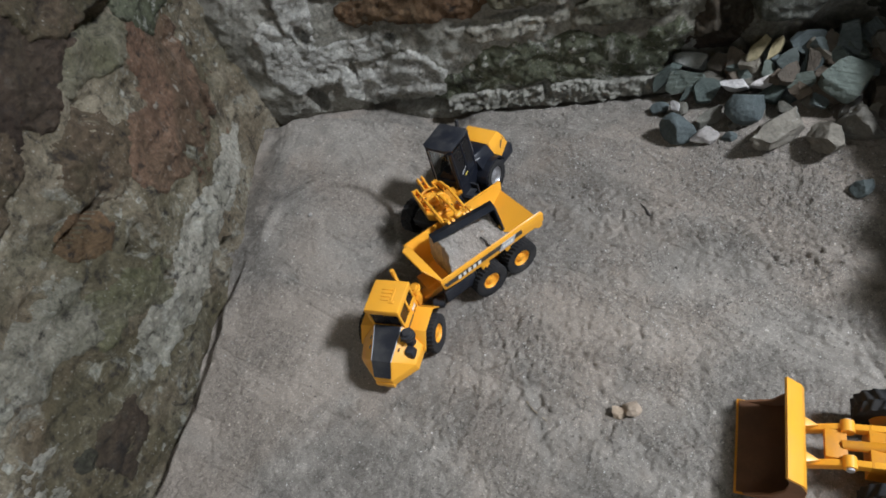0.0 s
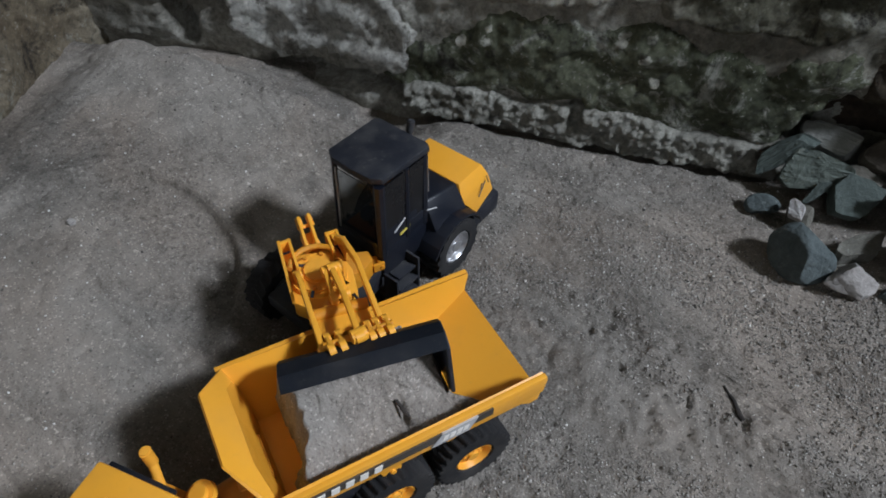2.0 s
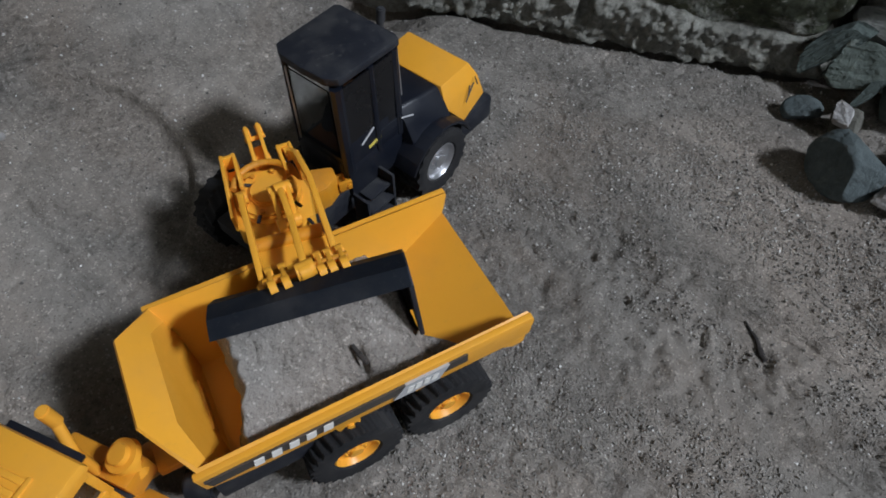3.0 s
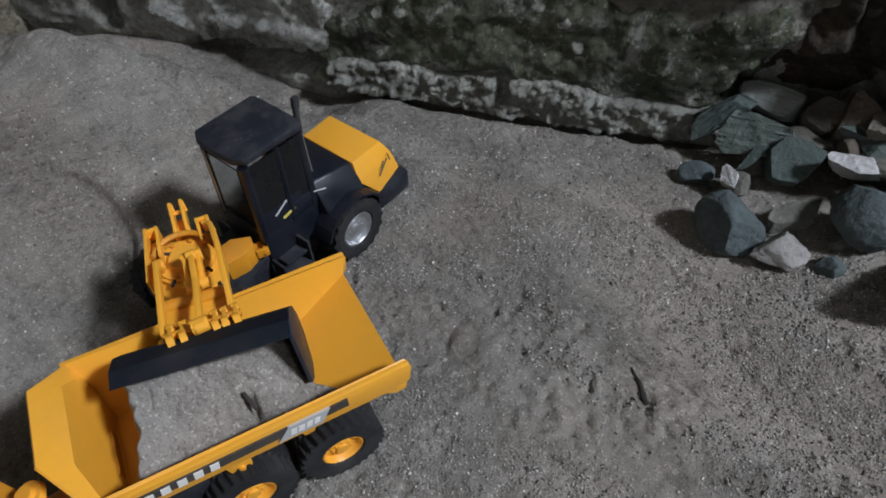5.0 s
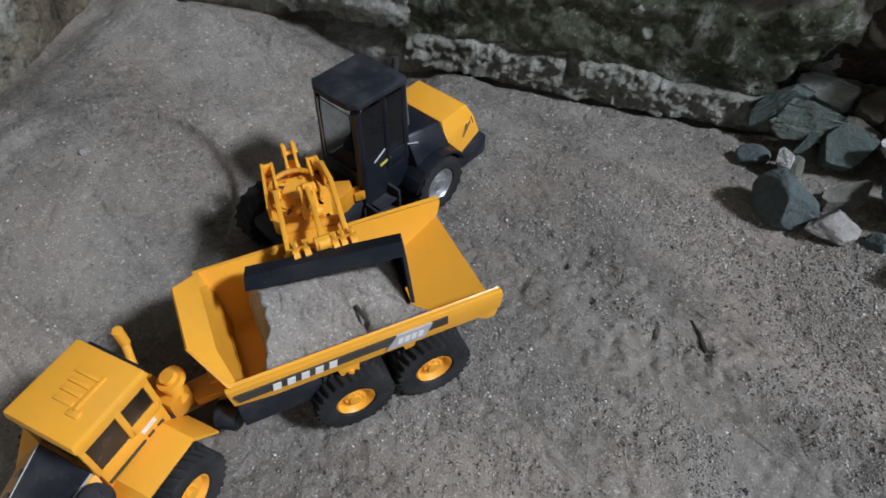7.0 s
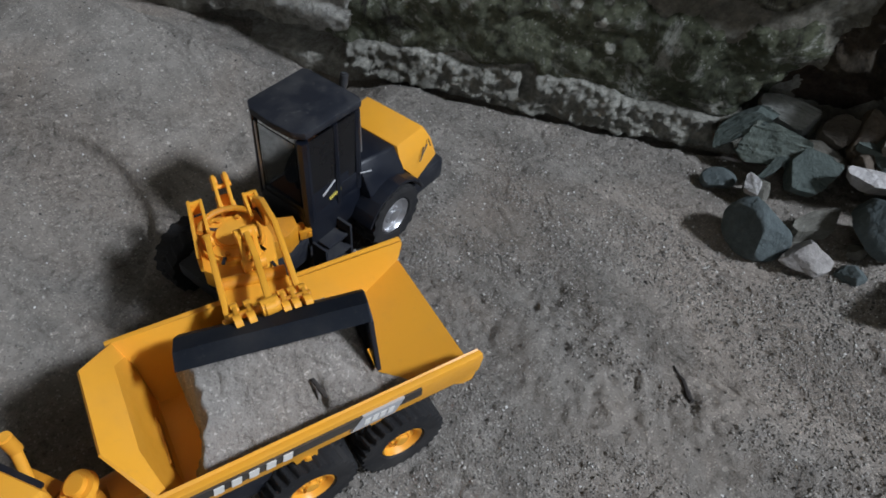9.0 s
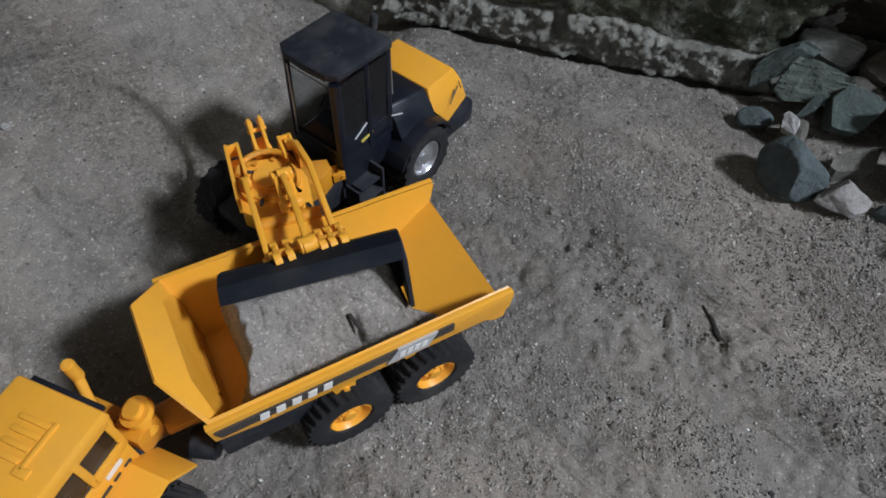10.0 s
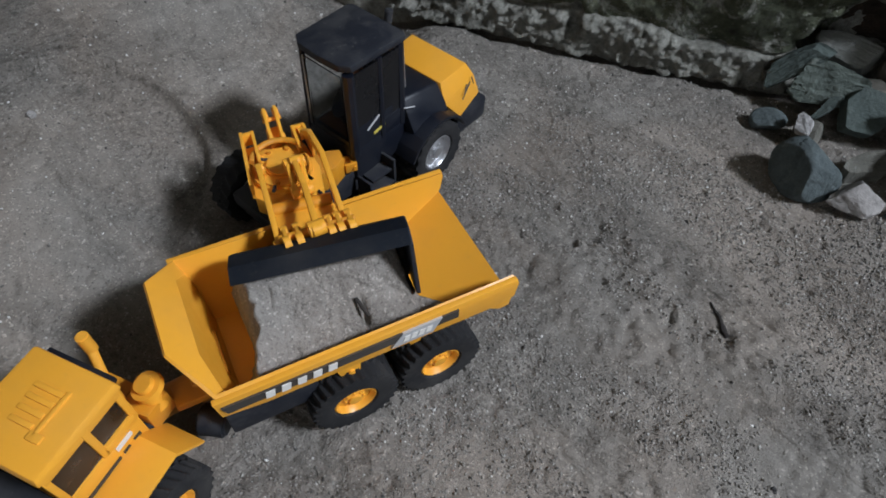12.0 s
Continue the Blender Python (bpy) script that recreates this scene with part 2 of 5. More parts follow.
RUBBER = paint_material("black_rubber", (0.014, 0.014, 0.015), 0.72, (0.11, 0.10, 0.088), 0.32, 0.35)
STRIPE = paint_material("dark_stripe", (0.045, 0.04, 0.035), 0.5, (0.2, 0.15, 0.1), 0.2)
LETTER = paint_material("white_print", (0.75, 0.73, 0.68), 0.5, (0.4, 0.3, 0.2), 0.15)
PLATE = paint_material("silver_print", (0.42, 0.42, 0.42), 0.45, (0.3, 0.25, 0.2), 0.2)
SEAT = paint_material("brown_seat", (0.150, 0.066, 0.028), 0.6, (0.12, 0.08, 0.055), 0.3)
DARK_SCRAP = paint_material("dark_twig", (0.03, 0.025, 0.022), 0.9, (0.1, 0.08, 0.06), 0.3)
SILVER, _nt, _b = material("silver_rim", 0.34, 0.85)
_b.inputs["Base Color"].default_value = (0.62, 0.62, 0.63, 1)
bump(_nt, _b, [(noise_tex(_nt, coords(_nt), 500, 3), 0.15, 0.0003)])
GLASS, _nt, _b = material("cab_glass", 0.06, 0.0)
_b.inputs["Base Color"].default_value = (0.75, 0.78, 0.80, 1)
_b.inputs["Transmission Weight"].default_value = 1.0
_b.inputs["IOR"].default_value = 1.12
DARK_GLASS = paint_material("dark_window", (0.007, 0.007, 0.008), 0.20, (0.03, 0.028, 0.025), 0.06)

# ---------------------------------------------------------------- mesh helpers


def finish(bm, name, mat, sharp=32.0):
    bmesh.ops.recalc_face_normals(bm, faces=bm.faces[:])
    for f in bm.faces:
        f.smooth = True
    lim = radians(sharp)
    for e in bm.edges:
        e.smooth = len(e.link_faces) == 2 and e.calc_face_angle(0.0) < lim
    me = bpy.data.meshes.new(name)
    bm.to_mesh(me)
    bm.free()
    me.materials.append(mat)
    return me


def thing(name, m, label, category, group="", kind=""):
    ob = new(name)
    ob.empty_display_size = 0.01
    ob.matrix_world = m
    return tagged(ob, label, category, group, kind)


def part(name, bm, mat, parent, label="", m=None, sharp=32.0):
    ob = new(name, finish(bm, name, mat, sharp))
    ob.parent = parent
    if m is not None:
        ob.matrix_basis = m
    if label:
        ob["label"] = label
    return ob


def share(name, src, parent, m):
    ob = new(name, src.data)
    ob.parent = parent
    ob.matrix_basis = m
    for key in ("label",):
        if key in src:
            ob[key] = src[key]
    return ob


def box(c, s, bev=0.0, bm=None, m=None, taper=None):
    """A bevelled box at c of size s; taper = (x, y) scale of the top."""
    bm = bm or bmesh.new()
    t = bmesh.new()
    bmesh.ops.create_cube(t, size=1.0)
    for v in t.verts:
        k = taper if taper and v.co.z > 0 else (1, 1)
        v.co = Vector((c[0] + v.co.x * s[0] * k[0], c[1] + v.co.y * s[1] * k[1], c[2] + v.co.z * s[2]))
    if bev:
        bmesh.ops.bevel(t, geom=t.edges[:], offset=bev, segments=2, affect="EDGES", profile=0.6)
    return merge(bm, t, m)


def merge(bm, t, m=None):
    if m is not None:
        bmesh.ops.transform(t, matrix=m, verts=t.verts[:])
    me = bpy.data.meshes.new("t")
    t.to_mesh(me)
    t.free()
    bm.from_mesh(me)
    bpy.data.meshes.remove(me)
    return bm


def rod(p, q, r, bm=None, r2=None, seg=12, bev=0.0):
    bm = bm or bmesh.new()
    t = bmesh.new()
    p, q = Vector(p), Vector(q)
    d = q - p
    bmesh.ops.create_cone(t, cap_ends=True, segments=seg, radius1=r, radius2=r if r2 is None else r2, depth=d.length)
    if bev:
        bmesh.ops.bevel(t, geom=[e for e in t.edges if len(e.link_faces) == 2 and e.calc_face_angle(0) > 0.8], offset=bev, segments=2, affect="EDGES")
    return merge(bm, t, Matrix.Translation((p + q) / 2) @ d.to_track_quat("Z", "Y").to_matrix().to_4x4())


def extrude(pts, axis, a, b, bev=0.0, bm=None, m=None):
    """A prism: the outline pts (two coordinates) swept along axis x, y or z from a to b."""
    bm = bm or bmesh.new()
    t = bmesh.new()

    def at(p, w):
        return {"x": (w, p[0], p[1]), "y": (p[0], w, p[1]), "z": (p[0], p[1], w)}[axis]
    lo = [t.verts.new(at(p, a)) for p in pts]
    hi = [t.verts.new(at(p, b)) for p in pts]
    n = len(pts)
    t.faces.new(lo)
    t.faces.new(hi[::-1])
    for i in range(n):
        t.faces.new((lo[i], hi[i], hi[(i + 1) % n], lo[(i + 1) % n]))
    bmesh.ops.recalc_face_normals(t, faces=t.faces[:])
    if bev:
        bmesh.ops.bevel(t, geom=t.edges[:], offset=bev, segments=2, affect="EDGES", profile=0.6)
    return merge(bm, t, m)


def sheet(faces, thick, bev=0.0):
    """A shell from faces given as corner points, thickened."""
    bm = bmesh.new()
    for f in faces:
        bm.faces.new([bm.verts.new(p) for p in f])
    bmesh.ops.remove_doubles(bm, verts=bm.verts[:], dist=1e-5)
    bmesh.ops.recalc_face_normals(bm, faces=bm.faces[:])
    bmesh.ops.solidify(bm, geom=bm.faces[:], thickness=thick)
    if bev:
        bmesh.ops.bevel(bm, geom=[e for e in bm.edges if len(e.link_faces) == 2 and e.calc_face_angle(0) > 1.0], offset=bev, segments=2, affect="EDGES")
    return bm


def solid(verts, faces, bev=0.0):
    bm = bmesh.new()
    vs = [bm.verts.new(p) for p in verts]
    for f in faces:
        bm.faces.new([vs[i] for i in f])
    bmesh.ops.recalc_face_normals(bm, faces=bm.faces[:])
    if bev:
        bmesh.ops.bevel(bm, geom=bm.edges[:], offset=bev, segments=2, affect="EDGES", profile=0.6)
    return bm


def smooth(a, b, x):
    t = min(1.0, max(0.0, (x - a) / (b - a)))
    return t * t * (3 - 2 * t)


# ---------------------------------------------------------------- ground


def sand_height(x, y):
    p = Vector((x, y, 0)) - CORNER
    u, v = p.dot(E1), p.dot(E2)
    h = 0.031 * smooth(0.215, 0.055, u) * smooth(0.46, 0.17, v)
    h += 0.005 * smooth(0.11, 0.0, u) * smooth(0.24, 0.05, v)
    h += 0.008 * smooth(0.10, 0.03, v) * smooth(0.30, 0.15, u)
    # the bank drops again towards the walls
    h -= 0.026 * smooth(0.046, 0.016, v + 0.004 * noise.noise(Vector((u * 40, 0, 0)))) * smooth(0.24, 0.18, u)
    h -= 0.010 * smooth(0.006, -0.034, u - 0.12 * max(0.0, v - 0.10) + 0.018 * noise.noise(Vector((v * 25, 3, 0)))) * smooth(0.30, 0.22, v)
    # curved scrape in the bank
    d = math.hypot(u - 0.100, v - 0.220)
    h -= 0.0062 * smooth(0.0745, 0.0695, d) * smooth(0.255, 0.200, v) * smooth(0.0, 0.045, d)
    h += 0.0015 * math.exp(-((d - 0.078) / 0.006) ** 2) * smooth(0.255, 0.200, v)
    # narrow gap between the sand and the left wall
    h -= 0.016 * smooth(0.012, 0.003, u + 0.006 * noise.noise(Vector((v * 30, 5, 0)))) * smooth(0.24, 0.30, v)
    h += 0.016 * smooth(0.42, 0.62, u) * smooth(0.34, 0.10, v)
    h -= 0.009 * smooth(0.012, 0.002, v + 0.004 * noise.noise(Vector((u * 50, 2, 0)))) * smooth(0.19, 0.24, u)
    # soft scraped hollows in the middle
    h -= 0.0025 * smooth(0.30, 0.48, v) * smooth(0.50, 0.32, u) * smooth(0.10, 0.2, u)
    n = noise.noise(Vector((x * 14, y * 14, 0.3))) * 0.0022 + noise.noise(Vector((x * 55, y * 55, 1.7))) * 0.0008
    rough = smooth(0.19, 0.27, u) * smooth(0.06, 0.16, v) * (0.45 + 0.75 * smooth(-0.2, 0.35, noise.noise(Vector((x * 17, y * 17, 6.6)))))
    q = Vector((x * 95, y * 95, 4.2))
    n += 0.70 * rough * (max(0.0, noise.noise(q + noise.noise_vector(q * 0.7) * 0.8)) * 0.0030 + noise.noise(q * 2.3) * 0.0018 + max(0.0, noise.noise(q * 3.4)) * 0.0016 + noise.noise(q * 0.4) * 0.0022)
    n -= rough * 0.0016 * smooth(0.18, 0.50, noise.noise(Vector((x * 120, y * 80, 8.1)) + noise.noise_vector(q * 1.3) * 0.9)) + 0.0010 * smooth(0.30, 0.5, noise.noise(Vector((x * 180, y * 180, 2.6))))
    a = u * 0.8 + v * 0.6
    n += 0.0004 * math.sin(a * 260 + 3 * noise.noise(Vector((x * 20, y * 20, 0)))) * smooth(0.34, 0.42, v) * smooth(0.36, 0.26, u) * smooth(0.08, 0.14, u)
    # curved tyre tracks in front of and beside the truck
    for cx, cy, rad, a0, a1 in ((0.02, -0.30, 0.200, 95, 150), (-0.20, 0.06, 0.175, -62, -12), (-0.20, 0.06, 0.196, -62, -14)):
        dx, dy = x - cx, y - cy
        rr = math.hypot(dx, dy)
        if abs(rr - rad) < 0.012:
            a = math.degrees(math.atan2(dy, dx))
            on = smooth(a0, a0 + 12, a) * smooth(a1, a1 - 12, a)
            band = smooth(0.0085, 0.0060, abs(rr - rad))
            n += on * (0.0004 * math.exp(-((abs(rr - rad) - 0.0088) / 0.002) ** 2) - band * (0.0004 + 0.0003 * math.sin(math.radians(a) * rad * 900 + 2 * noise.noise(Vector((x * 40, y * 40, 0))))))
    return h + n


def ground_sheet():
    fine = np.linspace(-0.42, 0.62, 640)
    xs = np.concatenate([np.linspace(-2.2, -0.46, 14), fine, np.linspace(0.66, 2.4, 14)])
    ys = np.concatenate([np.linspace(-3.2, -0.46, 20), np.linspace(-0.42, 0.48, 560), np.linspace(0.52, 1.6, 10)])
    nx, ny = len(xs), len(ys)
    verts = [(x, y, sand_height(x, y)) for y in ys for x in xs]
    faces = [(j * nx + i, j * nx + i + 1, (j + 1) * nx + i + 1, (j + 1) * nx + i) for j in range(ny - 1) for i in range(nx - 1)]
    me = bpy.data.meshes.new("ground")
    me.from_pydata(verts, [], faces)
    me.materials.append(SAND)
    me.shade_smooth()
    return tagged(new("ground", me), "uneven grey-brown sand floor with tyre marks", "sand floor", kind="structure")


ground_sheet()

# ---------------------------------------------------------------- walls


WALL_H = 1.72


def relief(wall, u, z):
    """How far the wall's face stands proud of its plane."""
    seed = wall["seed"]
    k = wall["rough"]
    r = noise.fractal(Vector((u * 5, z * 8, seed)), 1.0, 2.0, 4) * 0.010 * k
    r += noise.fractal(Vector((u * 38, z * 48, seed + 3)), 0.8, 2.1, 4) * 0.0030
    r += noise.fractal(Vector((u * 150, z * 170, seed + 1)), 0.7, 2.0, 2) * 0.0011
    r += noise.ridged_multi_fractal(Vector((u * 20, z * 30, seed + 6)), 1.0, 2.0, 3, 1.0, 2.0) * 0.0022 * k - 0.003 * k
    r -= 0.0045 * k * smooth(0.38, 0.58, noise.noise(Vector((u * 30, z * 46, seed + 9))))
    if wall["turn"]:
        r -= 0.030 * smooth(0.24, 0.06, u)
    else:
        # the corner is rounded out above the sand
        r += 0.036 * smooth(0.13, -0.04, u) * smooth(-0.03, 0.07, z)
    for hu, hz, hw, hh, hd in wall["holes"]:
        e = ((u - hu) / hw) ** 2 + ((z - hz) / hh) ** 2
        if e < 3:
            r -= hd * smooth(1.3, 0.5, e + 0.5 * noise.noise(Vector((u * 60, z * 60, seed))))
    return r


def wall_point(wall, u, z, lift=0.0):
    return wall["base"] + wall["along"] * u + wall["inward"] * (relief(wall, u, z) + lift) + Vector((0, 0, z))


def wall_sheet(name, wall, label):
    """A rough rubble wall: a relief grid on the room side, closed behind."""
    us = np.concatenate([np.linspace(-0.1, 0.78, 290), np.linspace(0.79, 2.45, 80)])
    zs = np.concatenate([np.linspace(-0.05, 0.36, 137), np.linspace(0.37, WALL_H, 60)])
    nu, nz = len(us), len(zs)
    verts = [wall_point(wall, float(u), float(z)) for z in zs for u in us]
    faces = [(j * nu + i, j * nu + i + 1, (j + 1) * nu + i + 1, (j + 1) * nu + i) for j in range(nz - 1) for i in range(nu - 1)]
    n0 = len(verts)
    edge = [0, nu - 1, nz * nu - 1, (nz - 1) * nu]
    for k in edge:
        verts.append(verts[k] - wall["inward"] * 0.12)
    for a in range(4):
        b = (a + 1) % 4
        faces.append((edge[a], n0 + a, n0 + b, edge[b]))
    faces.append((n0, n0 + 3, n0 + 2, n0 + 1))
    me = bpy.data.meshes.new(name)
    me.from_pydata(verts, [], faces)
    me.materials.append(wall["mortar"])
    me.shade_smooth()
    return tagged(new(name, me), label, "stone wall", kind="structure")


BACK = dict(along=E1, inward=E2, base=room(0, -0.007), seed=2.0, turn=False, rough=0.6, mortar=MORTAR_BACK,
            holes=((0.029, 0.046, 0.010, 0.020, 0.035), (0.146, 0.109, 0.006, 0.007, 0.025), (0.140, 0.012, 0.055, 0.010, 0.034), (0.047, 0.138, 0.006, 0.013, 0.02), (0.088, 0.076, 0.002, 0.014, 0.008), (0.312, 0.118, 0.040, 0.004, 0.012),
                   (0.522, 0.105, 0.018, 0.050, 0.020), (0.320, 0.020, 0.005, 0.012, 0.010), (0.450, 0.120, 0.012, 0.004, 0.010),
                   (0.260, 0.112, 0.040, 0.003, 0.007), (0.370, 0.152, 0.050, 0.004, 0.008), (0.640, 0.060, 0.060, 0.050, 0.03), (0.500, 0.030, 0.045, 0.032, 0.03)))
LEFT = dict(along=E2, inward=E1, base=room(-0.008, 0), seed=7.0, turn=True, rough=1.0, mortar=MORTAR,
            holes=((0.245, 0.030, 0.014, 0.012, 0.03), (0.336, 0.138, 0.008, 0.006, 0.02), (0.330, 0.090, 0.006, 0.006, 0.02), (0.352, 0.190, 0.040, 0.004, 0.012),
                   (0.200, 0.060, 0.030, 0.005, 0.02), (0.120, 0.120, 0.006, 0.030, 0.012), (0.208, 0.288, 0.022, 0.012, 0.02)))
wall_back = wall_sheet("wall_north", BACK, "mossy rubble stone wall with pale mortar and lichen")
wall_left = wall_sheet("wall_west", LEFT, "weathered rubble stone wall with reddish stones")


def wall_stone(parent, wall, c, size, proud, mat, seed, tilt=0.0, ragged=0.30, own=0.6, skirt=0.0):
    """One building stone of ragged outline, bedded nearly flush in the mortar."""
    step = 0.0014 if skirt else 0.0022
    nu, nz = int(size[0] * 1.5 / step), int(size[1] * 1.6 / step)
    ct, st = math.cos(radians(tilt)), math.sin(radians(tilt))
    off = Vector((seed * 3.7, seed * 1.9, 0))
    verts, keep = [], []
    for j in range(nz + 1):
        for i in range(nu + 1):
            a, b = (i / nu - 0.5) * size[0] * 1.5, (j / nz - 0.5) * size[1] * 1.6
            x, z = 2 * a / size[0], 2 * b / size[1]
            k = (abs(x) ** 3.2 + abs(z) ** 3.2) ** (1 / 3.2)
            q = Vector((a * 16, b * 16, 0)) + off
            k += ragged * noise.fractal(q, 0.8, 2.1, 5)
            lift = proud * smooth(1.04, 0.86, k) - 0.016 * smooth(1.0, 1.2, k)
            lift += own * (0.0022 * noise.fractal(q * 2.2, 0.9, 2.0, 4) + 0.0015 * noise.noise(Vector((a * 12, b * 70, seed))))
            if skirt:
                lift += skirt * (0.5 - b / size[1]) + 0.0034 * noise.fractal(Vector((a * 150, b * 190, seed)), 0.6, 2.1, 3)
            verts.append(wall_point(wall, c[0] + a * ct - b * st, c[1] + a * st + b * ct, lift))
            keep.append(k < 1.22)
    w = nu + 1
    faces = []
    for j in range(nz):
        for i in range(nu):
            f = (j * w + i, j * w + i + 1, (j + 1) * w + i + 1, (j + 1) * w + i)
            if any(keep[k] for k in f):
                faces.append(f)
    used = sorted({k for f in faces for k in f})
    index = {k: n for n, k in enumerate(used)}
    me = bpy.data.meshes.new("stone")
    me.from_pydata([verts[k] for k in used], [], [tuple(index[k] for k in f) for f in faces])
    me.materials.append(mat)
    me.shade_smooth()
    ob = new("stone", me)
    ob.parent = parent
    return ob


for i, (u, z, w, h, d, mat, tilt) in enumerate([
        (0.338, 0.053, 0.290, 0.070, 0.003, STONE_GREEN, 5),
        (0.135, 0.055, 0.115, 0.064, 0.005, STONE_PALE, 0),
        (0.400, 0.011, 0.115, 0.024, 0.007, STRIP, 2),
        (0.322, 0.012, 0.130, 0.026, 0.006, STRIP, 1),
        (0.250, 0.012, 0.120, 0.024, 0.007, STRIP, 1),
        (0.100, 0.100, 0.120, 0.034, 0.003, STONE_PALE, 5),
        (0.052, 0.175, 0.036, 0.120, 0.004, STONE_PALE, -4),
        (0.015, 0.120, 0.050, 0.080, 0.003, STONE_PALE, -10),
        (0.183, 0.140, 0.165, 0.032, 0.003, STONE_ORANGE, -6),
        (0.165, 0.196, 0.165, 0.052, 0.005, STONE_MOSS, 0),
        (0.300, 0.104, 0.130, 0.022, 0.005, STONE_LIME, 2),
        (0.405, 0.108, 0.110, 0.026, 0.006, STONE_GREY, 4),
        (0.320, 0.150, 0.110, 0.046, 0.005, STONE_MOSS, -2),
        (0.470, 0.150, 0.070, 0.044, 0.009, STONE_GREEN, 5),
        (0.390, 0.140, 0.090, 0.028, 0.005, STONE_LIME, 2),
        (0.400, 0.180, 0.130, 0.030, 0.006, STONE_GREY, 0),
        (0.512, 0.080, 0.052, 0.090, 0.002, STONE_BROWN, -20),
        (0.584, 0.108, 0.096, 0.046, 0.026, STONE_BLOCK, -6),
        # Right-end stones are coloured dark for the lack of direct light there.
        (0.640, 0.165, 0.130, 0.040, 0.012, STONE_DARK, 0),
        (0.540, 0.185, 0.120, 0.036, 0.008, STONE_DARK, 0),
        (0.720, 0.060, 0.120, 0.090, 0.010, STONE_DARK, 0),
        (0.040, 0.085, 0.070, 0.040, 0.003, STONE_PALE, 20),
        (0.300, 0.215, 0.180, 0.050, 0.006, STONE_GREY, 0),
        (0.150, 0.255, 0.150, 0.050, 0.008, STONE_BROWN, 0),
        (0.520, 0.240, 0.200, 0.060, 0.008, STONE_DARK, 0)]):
    wall_stone(wall_back, BACK, (u, z), (w, h), d, mat, 10 + i, tilt, 0.50 if z > 0.03 else 0.42, 0.9 if z > 0.03 else 2.2, 0.0 if z > 0.03 else 0.006)
for i, (v, z, w, h, d, mat, tilt) in enumerate([
        (0.160, 0.180, 0.140, 0.118, 0.003, STONE_RED, 20),
        (0.248, 0.166, 0.110, 0.078, 0.002, STONE_RED, 10),
        (0.296, 0.216, 0.090, 0.070, 0.001, STONE_UMBER, 15),
        (0.363, 0.181, 0.050, 0.046, 0.002, STONE_ORANGE, 25),
        (0.246, 0.276, 0.090, 0.040, 0.004, STONE_MOSS, 10),
        (0.205, 0.322, 0.130, 0.050, 0.008, STONE_UMBER, 8),
        (0.345, 0.372, 0.150, 0.060, 0.006, STONE_BROWN, 4),
        (0.230, 0.378, 0.130, 0.050, 0.006, STONE_GREEN, 0),
        (0.115, 0.345, 0.110, 0.060, 0.006, STONE_GREEN, 0),
        (0.300, 0.312, 0.110, 0.095, 0.004, STONE_BROWN, 0),
        (0.468, 0.044, 0.048, 0.050, 0.001, STONE_BROWN, 5),
        (0.500, 0.070, 0.018, 0.018, 0.001, STONE_DARK, 0),
        (0.120, 0.275, 0.100, 0.070, 0.005, STONE_GREEN, 30),
        (0.150, 0.072, 0.120, 0.050, 0.002, STONE_LIME, 8),
        (0.250, 0.075, 0.110, 0.060, 0.002, STONE_LIME, 5),
        (0.345, 0.060, 0.130, 0.060, 0.002, STONE_LIME, 5),
        (0.380, 0.118, 0.100, 0.050, 0.002, STONE_MOSS, 10),
        (0.440, 0.165, 0.100, 0.055, 0.003, STONE_GREY, 10),
        (0.400, 0.275, 0.100, 0.070, 0.005, STONE_UMBER, 0),
        (0.575, 0.080, 0.110, 0.070, 0.002, STONE_LIME, 0),
        (0.540, 0.190, 0.110, 0.070, 0.005, STONE_GREY, 0)]):
    wall_stone(wall_left, LEFT, (v, z), (w, h), d, mat, 60 + i, tilt, 0.72)


def slab(name, pts, z0, z1, mat, label, category):
    bm = bmesh.new()
    extrude([tuple(p.xy) for p in pts], "z", z0, z1, bm=bm)
    return tagged(new(name, finish(bm, name, mat)), label, category, kind="structure")


# unseen plain walls and ceiling that close the place; the pale ones bounce light
# The south opening is made up to hold the fill lamp.
bm = bmesh.new()
for u0, u1, z0, z1 in ((-0.14, 0.18, -0.05, WALL_H), (0.82, 2.56, -0.05, WALL_H), (0.18, 0.82, -0.05, 0.48), (0.18, 0.82, 0.96, WALL_H)):
    extrude([tuple(room(u, v).xy) for u, v in ((u0, 1.65), (u1, 1.65), (u1, 1.77), (u0, 1.77))], "z", z0, z1, bm=bm)
tagged(new("wall_south", finish(bm, "wall_south", BOUNCE_PALE)), "unseen pale wall with an opening made for the fill lamp", "stone wall", kind="structure")
# Dark stone on this unseen wall keeps bounced light down.
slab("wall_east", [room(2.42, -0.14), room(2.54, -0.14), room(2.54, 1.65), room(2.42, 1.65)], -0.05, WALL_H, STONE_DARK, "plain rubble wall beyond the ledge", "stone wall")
bm = bmesh.new()
h0, h1, h2, h3 = ASSUMED_HATCH
for u0, u1, v0, v1 in ((-0.14, h0, -0.14, 1.77), (h1, 2.56, -0.14, 1.77), (h0, h1, -0.14, h2), (h0, h1, h3, 1.77)):
    extrude([tuple(room(u, v).xy) for u, v in ((u0, v0), (u1, v0), (u1, v1), (u0, v1))], "z", WALL_H, WALL_H + 0.08, bm=bm)
tagged(new("ceiling", finish(bm, "ceiling", BOUNCE_PALE)), "unseen pale ceiling with an assumed square hatch for the lamp", "ceiling", kind="structure")


